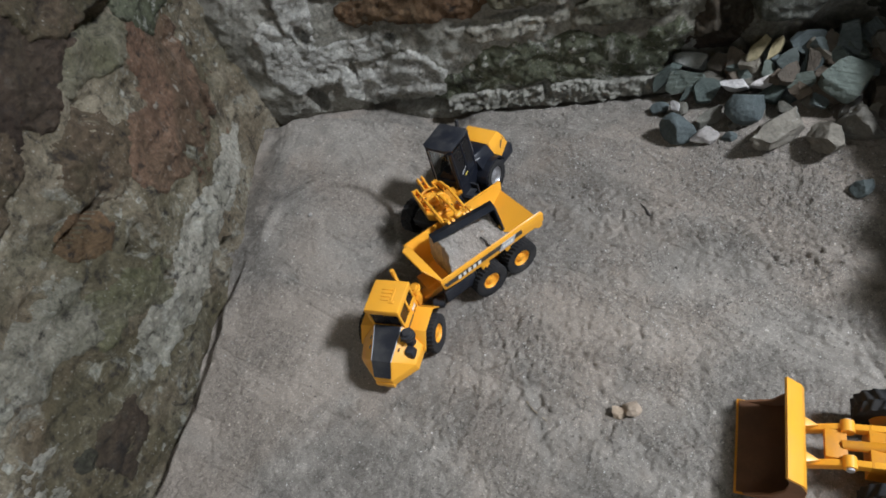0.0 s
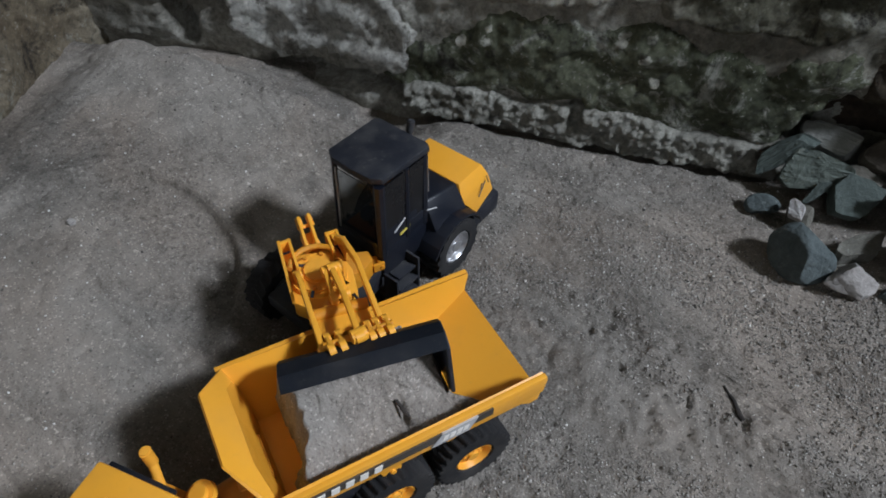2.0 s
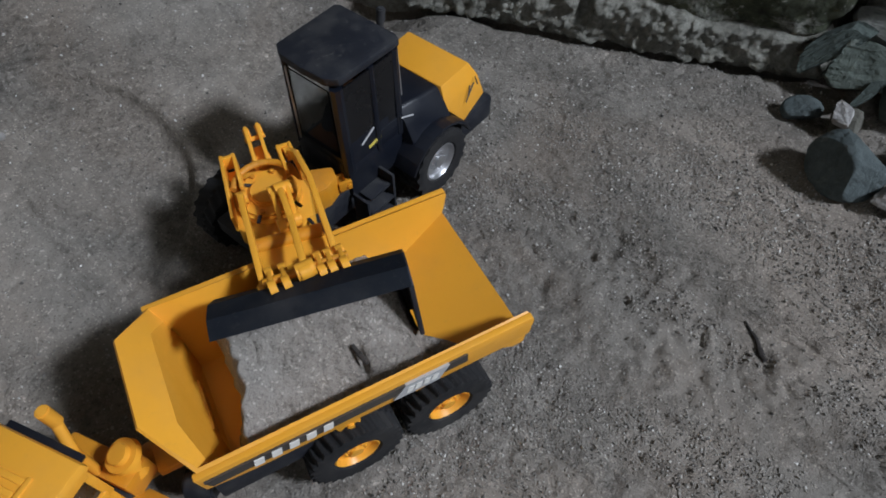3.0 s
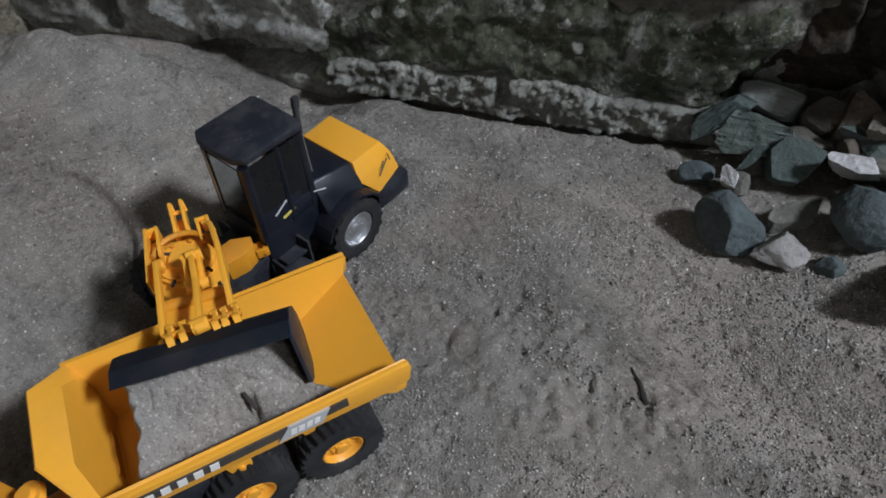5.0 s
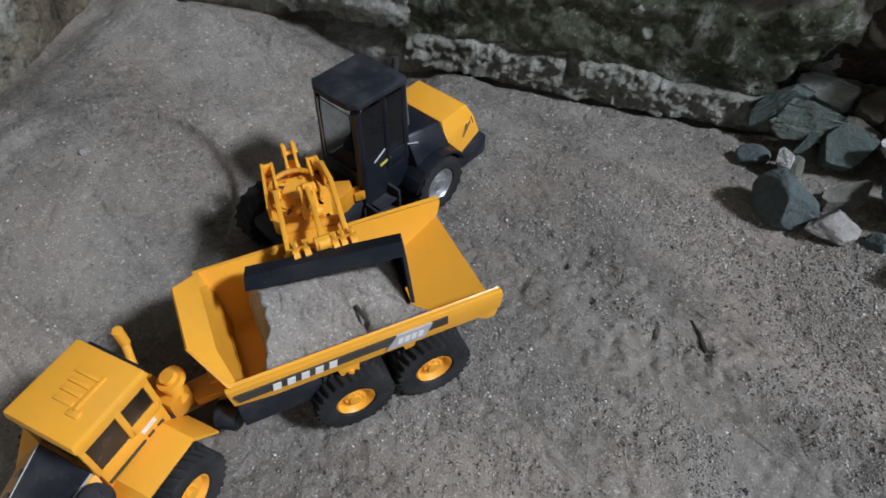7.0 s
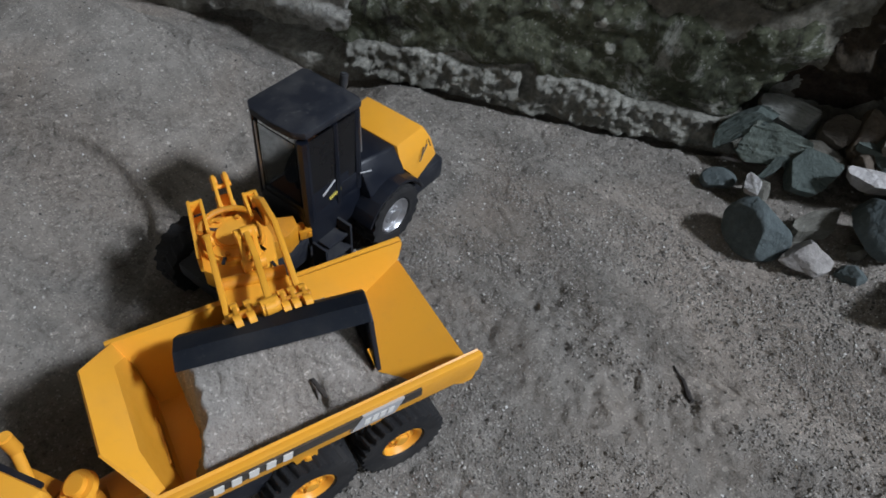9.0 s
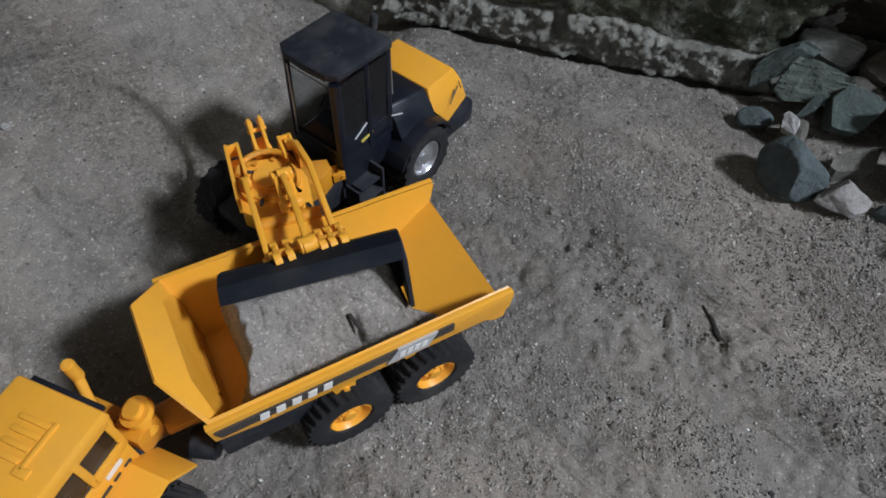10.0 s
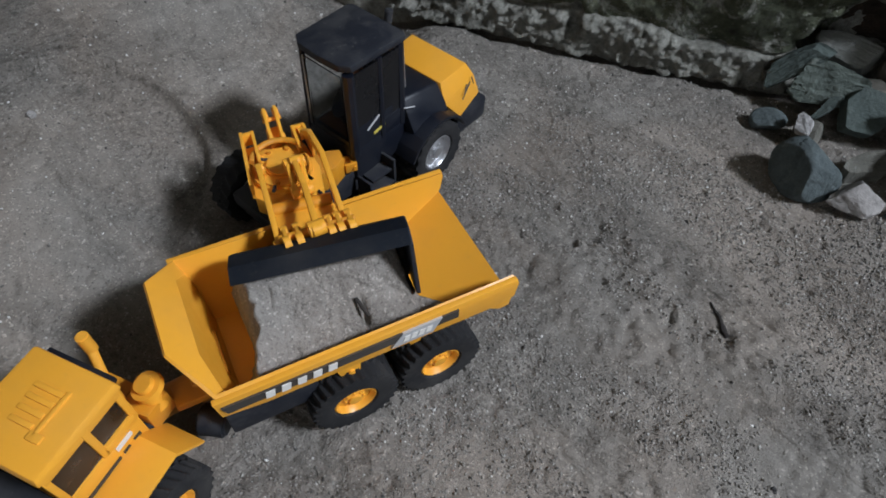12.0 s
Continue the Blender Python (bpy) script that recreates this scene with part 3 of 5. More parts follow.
def ledge():
    """A low rough rock ledge, assumed, ending the sand eastward and sized to shade it."""
    bm = bmesh.new()
    nv, nh = 90, 26
    grid = {}
    for i in range(nv + 1):
        v = -0.03 + 0.85 * i / nv
        top = 0.125 + 0.08 * smooth(0.12, 0.02, v)
        for j in range(nh + 1):
            t = j / nh
            if t < 0.6:
                u, z = 0.715, -0.03 + (top + 0.03) * t / 0.6
            else:
                u, z = 0.715 + 0.16 * (t - 0.6) / 0.4, top
            q = Vector((v * 16, z * 20 + u * 16, 3))
            r = noise.fractal(q, 1.0, 2.0, 5)
            grid[i, j] = bm.verts.new(room(u - 0.030 * r - 0.02, v, z + 0.010 * r))
    for i in range(nv):
        for j in range(nh):
            bm.faces.new((grid[i, j], grid[i + 1, j], grid[i + 1, j + 1], grid[i, j + 1]))
    # Dark stone colour adds to the shade on the ledge's unlit face.
    return tagged(new("wall_east_ledge", finish(bm, "wall_east_ledge", STONE_DARK, 80)), "rough rock ledge, assumed, coloured dark for its unlit side, beside the stone heap", "rock ledge", kind="structure")


ledge()

# ---------------------------------------------------------------- loose stones


def loose_stone(name, c, size, mat, seed, label, facing=(0, 0, 1), spin=0.0, flat=False, cuts=9, group="stones in the heap", sink=None, chips=0.05):
    """A stone of the given width, height and depth; its depth axis points along facing, spin turns it about that axis.
    With sink it rests on the sand, sunk in by that share of its height; otherwise c is its middle."""
    bm = bmesh.new()
    bmesh.ops.create_icosphere(bm, subdivisions=5 if max(size) > 0.034 else 4, radius=1.0)
    rnd = random.Random(seed)
    planes = []
    for _ in range(cuts):
        d = Vector((rnd.gauss(0, 1), rnd.gauss(0, 1), rnd.gauss(0, 1) * (0.25 if flat else 1.0))).normalized()
        planes.append((d, rnd.uniform(0.42, 0.80)))
    if flat:
        tip = Vector((rnd.uniform(-0.12, 0.12), rnd.uniform(-0.12, 0.12), 1.0)).normalized()
        planes += [(tip, 0.30), (Vector((0, 0, -1)), 0.30)]
    off = Vector((rnd.uniform(0, 40), rnd.uniform(0, 40), 0))
    for v in bm.verts:
        p = v.co.copy()
        for d, k in planes:
            over = p.dot(d) - k
            if over > 0:
                p -= d * over * 0.96
        q = p * 2.6 + off
        p *= 1 + chips * noise.fractal(q, 0.8, 2.0, 5) - chips * 0.9 * smooth(0.25, 0.6, noise.noise(q * 1.7))
        if flat:
            p.z += 0.05 * noise.noise(Vector((p.x * 2.0, p.y * 14.0, seed))) * smooth(0.1, 0.25, abs(p.z))
        v.co = p
    for k in range(3):
        lo, hi = min(v.co[k] for v in bm.verts), max(v.co[k] for v in bm.verts)
        for v in bm.verts:
            v.co[k] = (v.co[k] - (lo + hi) / 2) / (hi - lo) * size[k]
    n = Vector(facing).normalized()
    across = Vector((0, 0, 1)).cross(n) if abs(n.z) < 0.98 else Vector((0.87, -0.49, 0))
    across = (across - n * across.dot(n)).normalized()
    rot = Matrix((across, n.cross(across), n)).transposed() @ Euler((0, 0, radians(spin))).to_matrix()
    for v in bm.verts:
        v.co = rot @ v.co
    low, high = min(v.co.z for v in bm.verts), max(v.co.z for v in bm.verts)
    ob = new(name, finish(bm, name, mat, 30 if cuts > 6 else 50))
    z = c[2] if sink is None else sand_height(c[0], c[1]) - low - sink * (high - low)
    ob.location = (c[0], c[1], z)
    return tagged(ob, label, "stone", group)


FACE = (-0.55, -0.30, 0.78)
# stones that lie on the sand
for i, (x, y, s, mat, cuts, f, spin, sink, lab) in enumerate([
    (0.264, 0.016, (0.039, 0.034, 0.032), SLATE, 5, (-0.25, -0.45, 0.85), -35, 0.12, "rounded blue-grey stone with a ridged top"),
    (0.273, -0.010, (0.030, 0.022, 0.020), PINK_ROCK, 10, (-0.1, -0.2, 1), 15, 0.18, "small pale pinkish stone beside a blue-grey one"),
    (0.319, -0.022, (0.044, 0.036, 0.036), SLATE, 5, (-0.2, -0.4, 0.9), 10, 0.10, "smooth blue-grey boulder with a flat face"),
    (0.352, -0.026, (0.030, 0.024, 0.026), GREEN_SLATE, 9, FACE, 20, 0.15, "dark grey-green stone behind a boulder"),
    (0.306, -0.068, (0.060, 0.036, 0.034), TAN_ROCK, 12, (0.1, -0.3, 0.95), -8, 0.10, "large brownish grey boulder with a cracked face"),
    (0.322, -0.107, (0.040, 0.034, 0.032), TAN_ROCK, 11, (0.2, -0.3, 0.9), -30, 0.12, "brownish grey stone lying on its side"),
    (0.356, -0.122, (0.038, 0.046, 0.038), TAN_ROCK, 9, (0.1, -0.4, 0.9), 5, 0.15, "upright grey-brown stone in the heap"),
    (0.288, -0.029, (0.016, 0.014, 0.012), SLATE, 8, (0, 0, 1), 0, 0.25, "small grey stone on gravelly sand"),
    (0.295, -0.160, (0.023, 0.018, 0.015), SLATE, 8, (0, 0, 1), 30, 0.2, "small grey stone alone on the sand"),
    (0.285, 0.060, (0.021, 0.014, 0.013), SLATE, 6, (-0.2, -0.2, 1), 0, 0.2, "small rounded grey stone at the foot of the heap"),
    (0.295, 0.041, (0.020, 0.016, 0.015), TAN_ROCK, 10, FACE, 40, 0.2, "dark rough stone at the foot of the heap"),
    (0.345, -0.048, (0.022, 0.016, 0.016), TAN_ROCK, 9, (0, 0, 1), 70, 0.2, "rough brown stone in the heap"),
    (0.366, -0.060, (0.024, 0.018, 0.016), TAN_ROCK, 9, (0, 0, 1), 10, 0.2, "rough brown stone in the heap"),
    # This dark rock fills in the shadow below the pale slab.
    (0.386, -0.068, (0.050, 0.042, 0.034), BROWN_ROCK, 9, (0, 0, 1), 20, 0.10, "brown rock under a pale slab, dark for the slab's shadow"),
    (0.404, -0.112, (0.040, 0.042, 0.034), BROWN_ROCK, 9, (0, 0, 1), 0, 0.15, "dark brown stone in the shade"),
    (0.0033, -0.1706, (0.0145, 0.0135, 0.009), CHIP, 14, (0, 0, 1), 10, 0.1, "pale tan chip of stone on the sand"),
    (-0.0059, -0.1651, (0.010, 0.012, 0.008), CHIP, 14, (0, 0, 1), 50, 0.1, "pale tan chip of stone on the sand"),
    (0.305, -0.020, (0.013, 0.010, 0.009), TAN_ROCK, 8, (0, 0, 1), 20, 0.2, "small brown stone in the heap"),
]):
    loose_stone("stone", (x, y), s, mat, 100 + i, lab, f, spin, False, cuts, sink=sink, chips=0.03 if cuts < 7 else 0.07)
# slabs and fragments that lean on one another
for i, (c, s, mat, f, spin, lab) in enumerate([
    ((0.325, 0.029, 0.019), (0.030, 0.028, 0.011), GREEN_SLATE, (-0.50, -0.45, 0.74), 8, "flat grey-green slate slab leaning in the heap"),
    ((0.312, 0.076, 0.026), (0.040, 0.016, 0.011), GREEN_SLATE, (-0.82, -0.30, 0.48), 58, "long streaked slate leaning on the wall"),
    ((0.322, 0.054, 0.022), (0.046, 0.026, 0.014), GREEN_SLATE, (-0.66, -0.45, 0.60), 6, "broad grey-green slate slab in the heap"),
    ((0.346, 0.070, 0.030), (0.038, 0.024, 0.012), PALE_SLATE, (-0.40, -0.30, 0.87), -10, "pale grey slab behind the broad slate"),
    ((0.290, 0.042, 0.014), (0.010, 0.015, 0.008), PALE_CHIP, (-0.70, -0.45, 0.55), 25, "white chip leaning on a dark stone"),
    ((0.311, 0.046, 0.016), (0.022, 0.007, 0.006), GREEN_SLATE, (-0.60, -0.30, 0.74), 62, "narrow splinter of slate"),
    ((0.299, 0.003, 0.012), (0.036, 0.015, 0.010), TAN_ROCK, (-0.15, -0.15, 0.97), 32, "flat mottled slab between two boulders"),
    ((0.362, 0.022, 0.034), (0.026, 0.034, 0.010), BROWN_ROCK, (-0.58, -0.42, 0.70), -8, "upright brown slab in the heap"),
    ((0.335, 0.004, 0.030), (0.030, 0.013, 0.012), PALE_CHIP, (-0.3, -0.3, 0.9), -8, "white stone chunk in the heap"),
    ((0.352, -0.020, 0.034), (0.034, 0.012, 0.010), PALE_CHIP, (-0.3, -0.3, 0.9), 14, "thin whitish slab in the heap"),
    ((0.366, -0.042, 0.036), (0.022, 0.009, 0.009), PALE_CHIP, (-0.2, -0.3, 0.9), 20, "small white stone in the heap"),
    ((0.354, 0.040, 0.032), (0.024, 0.020, 0.012), BROWN_ROCK, (-0.4, -0.4, 0.8), 30, "brown angular stone in the heap"),
    ((0.371, 0.008, 0.050), (0.034, 0.014, 0.010), OCHRE_ROCK, (-0.55, -0.35, 0.74), 58, "split yellowish stone standing in the heap"),
    ((0.381, -0.006, 0.050), (0.030, 0.012, 0.010), OCHRE_ROCK, (-0.50, -0.45, 0.74), 62, "split yellowish stone standing in the heap"),
    ((0.376, -0.024, 0.044), (0.020, 0.032, 0.010), SLATE, (-0.55, -0.40, 0.74), 0, "upright grey slab in the heap"),
    ((0.384, -0.046, 0.042), (0.022, 0.056, 0.012), SLATE, (-0.50, -0.45, 0.74), -10, "tall grey slate slab in the heap"),
    ((0.400, -0.030, 0.056), (0.034, 0.030, 0.012), SLATE, (-0.50, -0.40, 0.77), 15, "grey stone near the wall"),
    ((0.376, -0.084, 0.048), (0.046, 0.044, 0.015), GREEN_SLATE, (-0.30, -0.45, 0.84), -25, "large pale grey-green slab on the heap"),
    ((0.376, -0.096, 0.022), (0.030, 0.012, 0.010), PALE_CHIP, (-0.2, -0.4, 0.9), 25, "whitish fragment under the large slab"),
    ((0.418, -0.058, 0.062), (0.024, 0.038, 0.012), SLATE, (-0.55, -0.40, 0.74), 0, "upright grey slab at the back of the heap"),
    ((0.406, -0.048, 0.056), (0.012, 0.034, 0.012), BROWN_ROCK, (-0.55, -0.40, 0.74), 0, "dark narrow stone at the back of the heap"),
    ((0.352, 0.000, 0.026), (0.030, 0.020, 0.014), TAN_ROCK, (-0.3, -0.3, 0.9), 20, "brown stone under the white chunks"),
    ((0.362, -0.034, 0.022), (0.026, 0.030, 0.012), SLATE, (-0.5, -0.4, 0.8), 10, "grey slab in the middle of the heap"),
    ((0.340, 0.036, 0.018), (0.030, 0.020, 0.014), TAN_ROCK, (-0.3, -0.3, 0.9), -20, "brown stone wedged between slabs"),
]):
    loose_stone("stone", c, s, mat, 200 + i, lab, f, spin, True, 8)

rnd = random.Random(77)
for i in range(70):
    u, v = rnd.uniform(0.46, 0.66), rnd.uniform(0.010, 0.100)
    p = room(u, v)
    if p.x < 0.345 or v > 0.02 + 0.50 * (u - 0.46):
        continue
    z = 0.004 + 0.052 * smooth(0.42, 0.62, u) * smooth(0.16, 0.02, v) + rnd.uniform(-0.006, 0.004)
    w = rnd.uniform(0.012, 0.030)
    mat, lab = rnd.choice(((SLATE, "blue-grey slate fragment in the stone heap"), (GREEN_SLATE, "grey-green slate fragment in the stone heap"), (TAN_ROCK, "brownish stone fragment in the stone heap"), (BROWN_ROCK, "dark stone fragment in the stone heap")))
    loose_stone("stone", (p.x, p.y, z), (w, w * rnd.uniform(0.55, 0.9), w * rnd.uniform(0.25, 0.5)), mat, 900 + i, lab, (rnd.uniform(-0.8, 0.3), rnd.uniform(-0.8, 0.3), 0.8), rnd.uniform(0, 180), True, 8)

# ---------------------------------------------------------------- wheels


def wheel(parent, m, radius, width, tyre_mat, rim_mat, rim_r, name="wheel", lugs=20, tyre_label="", rim_label=""):
    """A wheel as tyre > rim; the axle runs along local y, the outer face looks to -y."""
    bm = bmesh.new()
    seg = lugs * 8
    h = width / 2
    side = [(rim_r * 0.98, 0.70), (rim_r * 1.06, 0.93), (radius * 0.78, 1.0), (radius * 0.87, 0.985)]
    tread = [(-0.96, 0.0), (-0.94, 1.0), (-0.74, 1.0), (-0.50, 1.0), (-0.26, 1.0), (-0.06, 0.9), (0.06, 0.9), (0.26, 1.0), (0.50, 1.0), (0.74, 1.0), (0.94, 1.0), (0.96, 0.0)]
    rings = []
    for k in range(seg):
        a = 2 * math.pi * k / seg
        ring = [(r, -y) for r, y in side]
        for y, full in tread:
            # slanted lugs in two staggered rows
            ph = (k / 8 + 0.55 * abs(y) + (0.5 if y > 0 else 0.0)) % 1.0
            up = smooth(0.0, 0.13, ph) * smooth(0.58, 0.45, ph)
            ring.append((radius * (0.935 + 0.065 * up * full) if full else radius * (0.905 + 0.035 * up), y))
        ring += [(r, y) for r, y in side[::-1]]
        rings.append([bm.verts.new((r * math.cos(a), y * h, r * math.sin(a))) for r, y in ring])
    for k in range(seg):
        p, q = rings[k], rings[(k + 1) % seg]
        for j in range(len(p) - 1):
            bm.faces.new((p[j], q[j], q[j + 1], p[j + 1]))
    tyre = part(name, bm, tyre_mat, parent, tyre_label, m, 40)
    bm = bmesh.new()
    prof = [(rim_r, -h * 0.80), (rim_r * 0.93, -h * 0.86), (rim_r * 0.86, -h * 0.72), (rim_r * 0.80, -h * 0.45), (rim_r * 0.55, -h * 0.42),
            (rim_r * 0.50, -h * 0.62), (rim_r * 0.30, -h * 0.66), (rim_r * 0.28, -h * 0.80), (0.0001, -h * 0.82)]
    seg = 28
    rings = []
    for k in range(seg):
        a = 2 * math.pi * k / seg
        rings.append([bm.verts.new((r * math.cos(a), y, r * math.sin(a))) for r, y in prof])
    for k in range(seg):
        p, q = rings[k], rings[(k + 1) % seg]
        for j in range(len(prof) - 1):
            bm.faces.new((p[j], q[j], q[j + 1], p[j + 1]))
    for k in range(8):
        a = 2 * math.pi * k / 8
        rod((rim_r * 0.42 * math.cos(a), -h * 0.60, rim_r * 0.42 * math.sin(a)), (rim_r * 0.42 * math.cos(a), -h * 0.72, rim_r * 0.42 * math.sin(a)), rim_r * 0.05, bm, seg=6)
    rod((0, -h * 0.5, 0), (0, h * 0.8, 0), rim_r * 0.98, bm, seg=24)
    bmesh.ops.remove_doubles(bm, verts=bm.verts[:], dist=1e-6)
    part("rim", bm, rim_mat, tyre, rim_label, None, 30)
    return tyre


def wheel_copy(src, parent, m):
    t = share(src.name.split(".")[0], src, parent, m)
    for ch in src.children:
        share("rim", ch, t, ch.matrix_basis)
    return t


# ---------------------------------------------------------------- dump truck
truck = thing("toy_dump_truck", pose(0, 0, 0), "yellow six-wheeled toy dump truck with a sand-filled bed, parked on sand", "toy truck")
C = 0.035          # centre line of the rear half
ZT_F, ZT_R = 0.0545, 0.0515


def both(y):
    return C - y, C + y


def truck_body():
    n, f = both(0.0310)
    n2, f2 = both(0.0285)
    n3, f3 = both(0.0190)
    xf, xr = -0.0445, 0.0700
    k1, k2 = 0.50, 0.58
    faces = []
    for a, b, c in ((n, n2, n3), (f, f2, f3)):
        top, fold, foot = (xf, a, ZT_F), (-0.0425, b, 0.0480), (-0.0405, C + (b - C) * 0.93, 0.0400)
        mid, crest = (-0.0452, C + (b - C) * k2, 0.0600), (-0.0540, C + (a - C) * k1, 0.0655)
        faces.append([top, (xr, a, ZT_R), (xr - 0.002, b, 0.0425), foot, fold])
        faces.append([foot, (xr - 0.002, b, 0.0425), (0.030, c, 0.026), (-0.0385, c, 0.026)])
        faces.append([top, fold, mid, crest])
        faces.append([fold, foot, (-0.0385, c, 0.026), (-0.0405, C + (c - C) * 0.5, 0.028), mid])
    faces.append([(-0.0385, n3, 0.026), (0.030, n3, 0.026), (0.030, f3, 0.026), (-0.0385, f3, 0.026)])
    faces.append([(0.030, n3, 0.026), (xr - 0.002, n2, 0.0425), (xr - 0.002, f2, 0.0425), (0.030, f3, 0.026)])
    faces.append([(-0.0540, C - 0.0310 * k1, 0.0655), (-0.0540, C + 0.0310 * k1, 0.0655), (-0.0452, C + 0.0285 * k2, 0.0600), (-0.0452, C - 0.0285 * k2, 0.0600)])
    faces.append([(-0.0405, C - 0.019 * 0.5, 0.028), (-0.0405, C + 0.019 * 0.5, 0.028), (-0.0452, C + 0.0285 * k2, 0.0600), (-0.0452, C - 0.0285 * k2, 0.0600)])
    faces.append([(-0.0405, C - 0.019 * 0.5, 0.028), (-0.0385, n3, 0.026), (-0.0385, f3, 0.026), (-0.0405, C + 0.019 * 0.5, 0.028)])
    return sheet(faces, 0.0012)


body = part("bed", truck_body(), YELLOW, truck, "open yellow dump bed with sloping sides")
for s in (-1, 1):
    y = C + s * 0.0318
    bm = bmesh.new()
    # deep side rail along the top of the bed
    extrude([(-0.0460, 0.0545), (0.0705, 0.0518), (0.0712, 0.0490), (0.0700, 0.0410), (0.0600, 0.0392), (-0.0300, 0.0420), (-0.0450, 0.0445)], "y", y - 0.0012, y + 0.0012, 0.0004, bm)
    extrude([(0.0580, 0.0400), (0.0690, 0.0412), (0.0680, 0.0362), (0.0640, 0.0357)], "y", y - 0.0011, y + 0.0011, 0.0003, bm)
    rail = part("side_rail", bm, YELLOW, truck)
    o = y + s * 0.0016
    bm = bmesh.new()
    extrude([(-0.0440, 0.0515), (0.0445, 0.0497), (0.0445, 0.0452), (-0.0425, 0.0470)], "y", o - 0.0004, o + 0.0004, 0.0, bm)
    part("stripe", bm, STRIPE, rail, "dark brown printed stripe")
    bm = bmesh.new()
    extrude([(0.0215, 0.0503), (0.0375, 0.0499), (0.0335, 0.0428), (0.0165, 0.0433)], "y", o - 0.0006, o + 0.0006, 0.0, bm)
    plate = part("print_patch", bm, PLATE, rail, "slanted silver printed patch")
    for k in range(4):
        bm = bmesh.new()
        extrude([(0.0222 + k * 0.0030, 0.0482), (0.0244 + k * 0.0030, 0.0481), (0.0236 + k * 0.0030, 0.0449), (0.0214 + k * 0.0030, 0.0450)], "y", o - 0.0008, o + 0.0008, 0.0, bm)
        part("print_bar", bm, LETTER, plate, "pale unreadable print")
    for k in range(5):
        x = -0.0300 + k * 0.0056
        bm = bmesh.new()
        extrude([(x + 0.0008, 0.0506), (x + 0.0040, 0.0505), (x + 0.0034, 0.0466), (x + 0.0002, 0.0467)], "y", o - 0.0008, o + 0.0008, 0.0, bm)
        part("print_bar", bm, LETTER, rail, "white bold print bar")
# raised corner cap at the front of the bed and rear chassis
bm = box((0.012, C, 0.0195), (0.098, 0.016, 0.010), 0.0008)
box((0.018, C, 0.0140), (0.060, 0.026, 0.006), 0.0008, bm)
chassis = part("rear_chassis", bm, YELLOW_DEEP, truck)
for s in (-1, 1):
    bm = box((-0.028, C + s * 0.0262, 0.0285), (0.034, 0.0060, 0.014), 0.0012)
    part("side_tank", bm, BLACK_DUSTY, truck, "black box under the bed")
    bm = bmesh.new()
    extrude([(-0.0045, 0.040), (0.0055, 0.040), (0.0050, 0.0335), (0.0030, 0.0310), (-0.0010, 0.0310), (-0.0030, 0.0335)], "y", C + s * 0.0290, C + s * 0.0312, 0.0004, bm)
    rod((0.0012, C + s * 0.0290, 0.0345), (0.0012, C + s * 0.0322, 0.0345), 0.0013, bm)
    part("bracket", bm, YELLOW, truck, "yellow lug with a pin")
    bm = bmesh.new()
    extrude([(0.0235, 0.040), (0.0320, 0.039), (0.0300, 0.0335), (0.0260, 0.0330)], "y", C + s * 0.0285, C + s * 0.0305, 0.0004, bm)
    part("bracket", bm, YELLOW, truck)
# hitch between the two halves
bm = rod((-0.072, 0.030, 0.020), (-0.036, C, 0.020), 0.0060, seg=16)
box((-0.046, C, 0.0250), (0.014, 0.020, 0.016), 0.001, bm)
box((-0.0500, C - 0.010, 0.0295), (0.020, 0.010, 0.004), 0.0006, bm)
part("hitch", bm, YELLOW_DEEP, truck, "brownish yellow articulation joint")
bm = rod((-0.055, C - 0.016, 0.0190), (-0.046, C - 0.022, 0.0180), 0.0060, seg=14, bev=0.001)
part("hitch_cylinder", bm, BLACK_DUSTY, truck)

W_R, W_W = 0.0178, 0.0150
near = wheel(truck, pose(0, 0.0062, 0.0170), W_R, W_W, RUBBER, YELLOW, 0.0088, "wheel", 28, "black rubber tyre with chunky tread", "yellow wheel rim")
wheel_copy(near, truck, pose(0.037, 0.0062, 0.0170, 0, 9, 0))
for x in (0.0, 0.037):
    wheel_copy(near, truck, pose(x, 2 * C - 0.0062, 0.0170, 0, 0, 180))

# tractor half of the truck, turned at the hitch
TR = pose(-0.0915, 0.0177, 0, 0, 0, 219.1)


def tpart(name, bm, mat, label="", parent=None, sharp=32.0):
    ob = part(name, bm, mat, parent or truck, label, None, sharp)
    if parent is None:
        ob.matrix_basis = TR
    return ob


cab = tpart("cab", box((0, 0, 0.0385), (0.0310, 0.0310, 0.0130), 0.0008), YELLOW, "boxy yellow driver's cab")
z0, z1 = 0.0445, 0.0640
for s in (-1, 1):
    for x, y, w in ((-0.0146, 0.0145, 0.0026), (-0.0008, 0.0148, 0.0026), (0.0150, 0.0145, 0.0022)):
        tpart("post", box((x, s * y, (z0 + z1) / 2), (w, 0.0022, z1 - z0), 0.0004), YELLOW, "", cab)
    tpart("roof_rail", box((0, s * 0.0146, 0.0625), (0.0310, 0.0022, 0.0040), 0.0004), YELLOW, "", cab)
    tpart("side_panel", box((-0.0075, s * 0.0147, 0.0462), (0.0135, 0.0024, 0.0045), 0.0004), YELLOW, "", cab)
tpart("rear_panel", box((-0.0147, 0, 0.0540), (0.0018, 0.0290, 0.0200), 0.0004), YELLOW, "", cab)
tpart("front_header", box((0.0150, 0, 0.0625), (0.0022, 0.0290, 0.0036), 0.0004), YELLOW, "", cab)
bm = box((0, 0, 0.0658), (0.0345, 0.0335, 0.0040), 0.0012, taper=(0.955, 0.955))
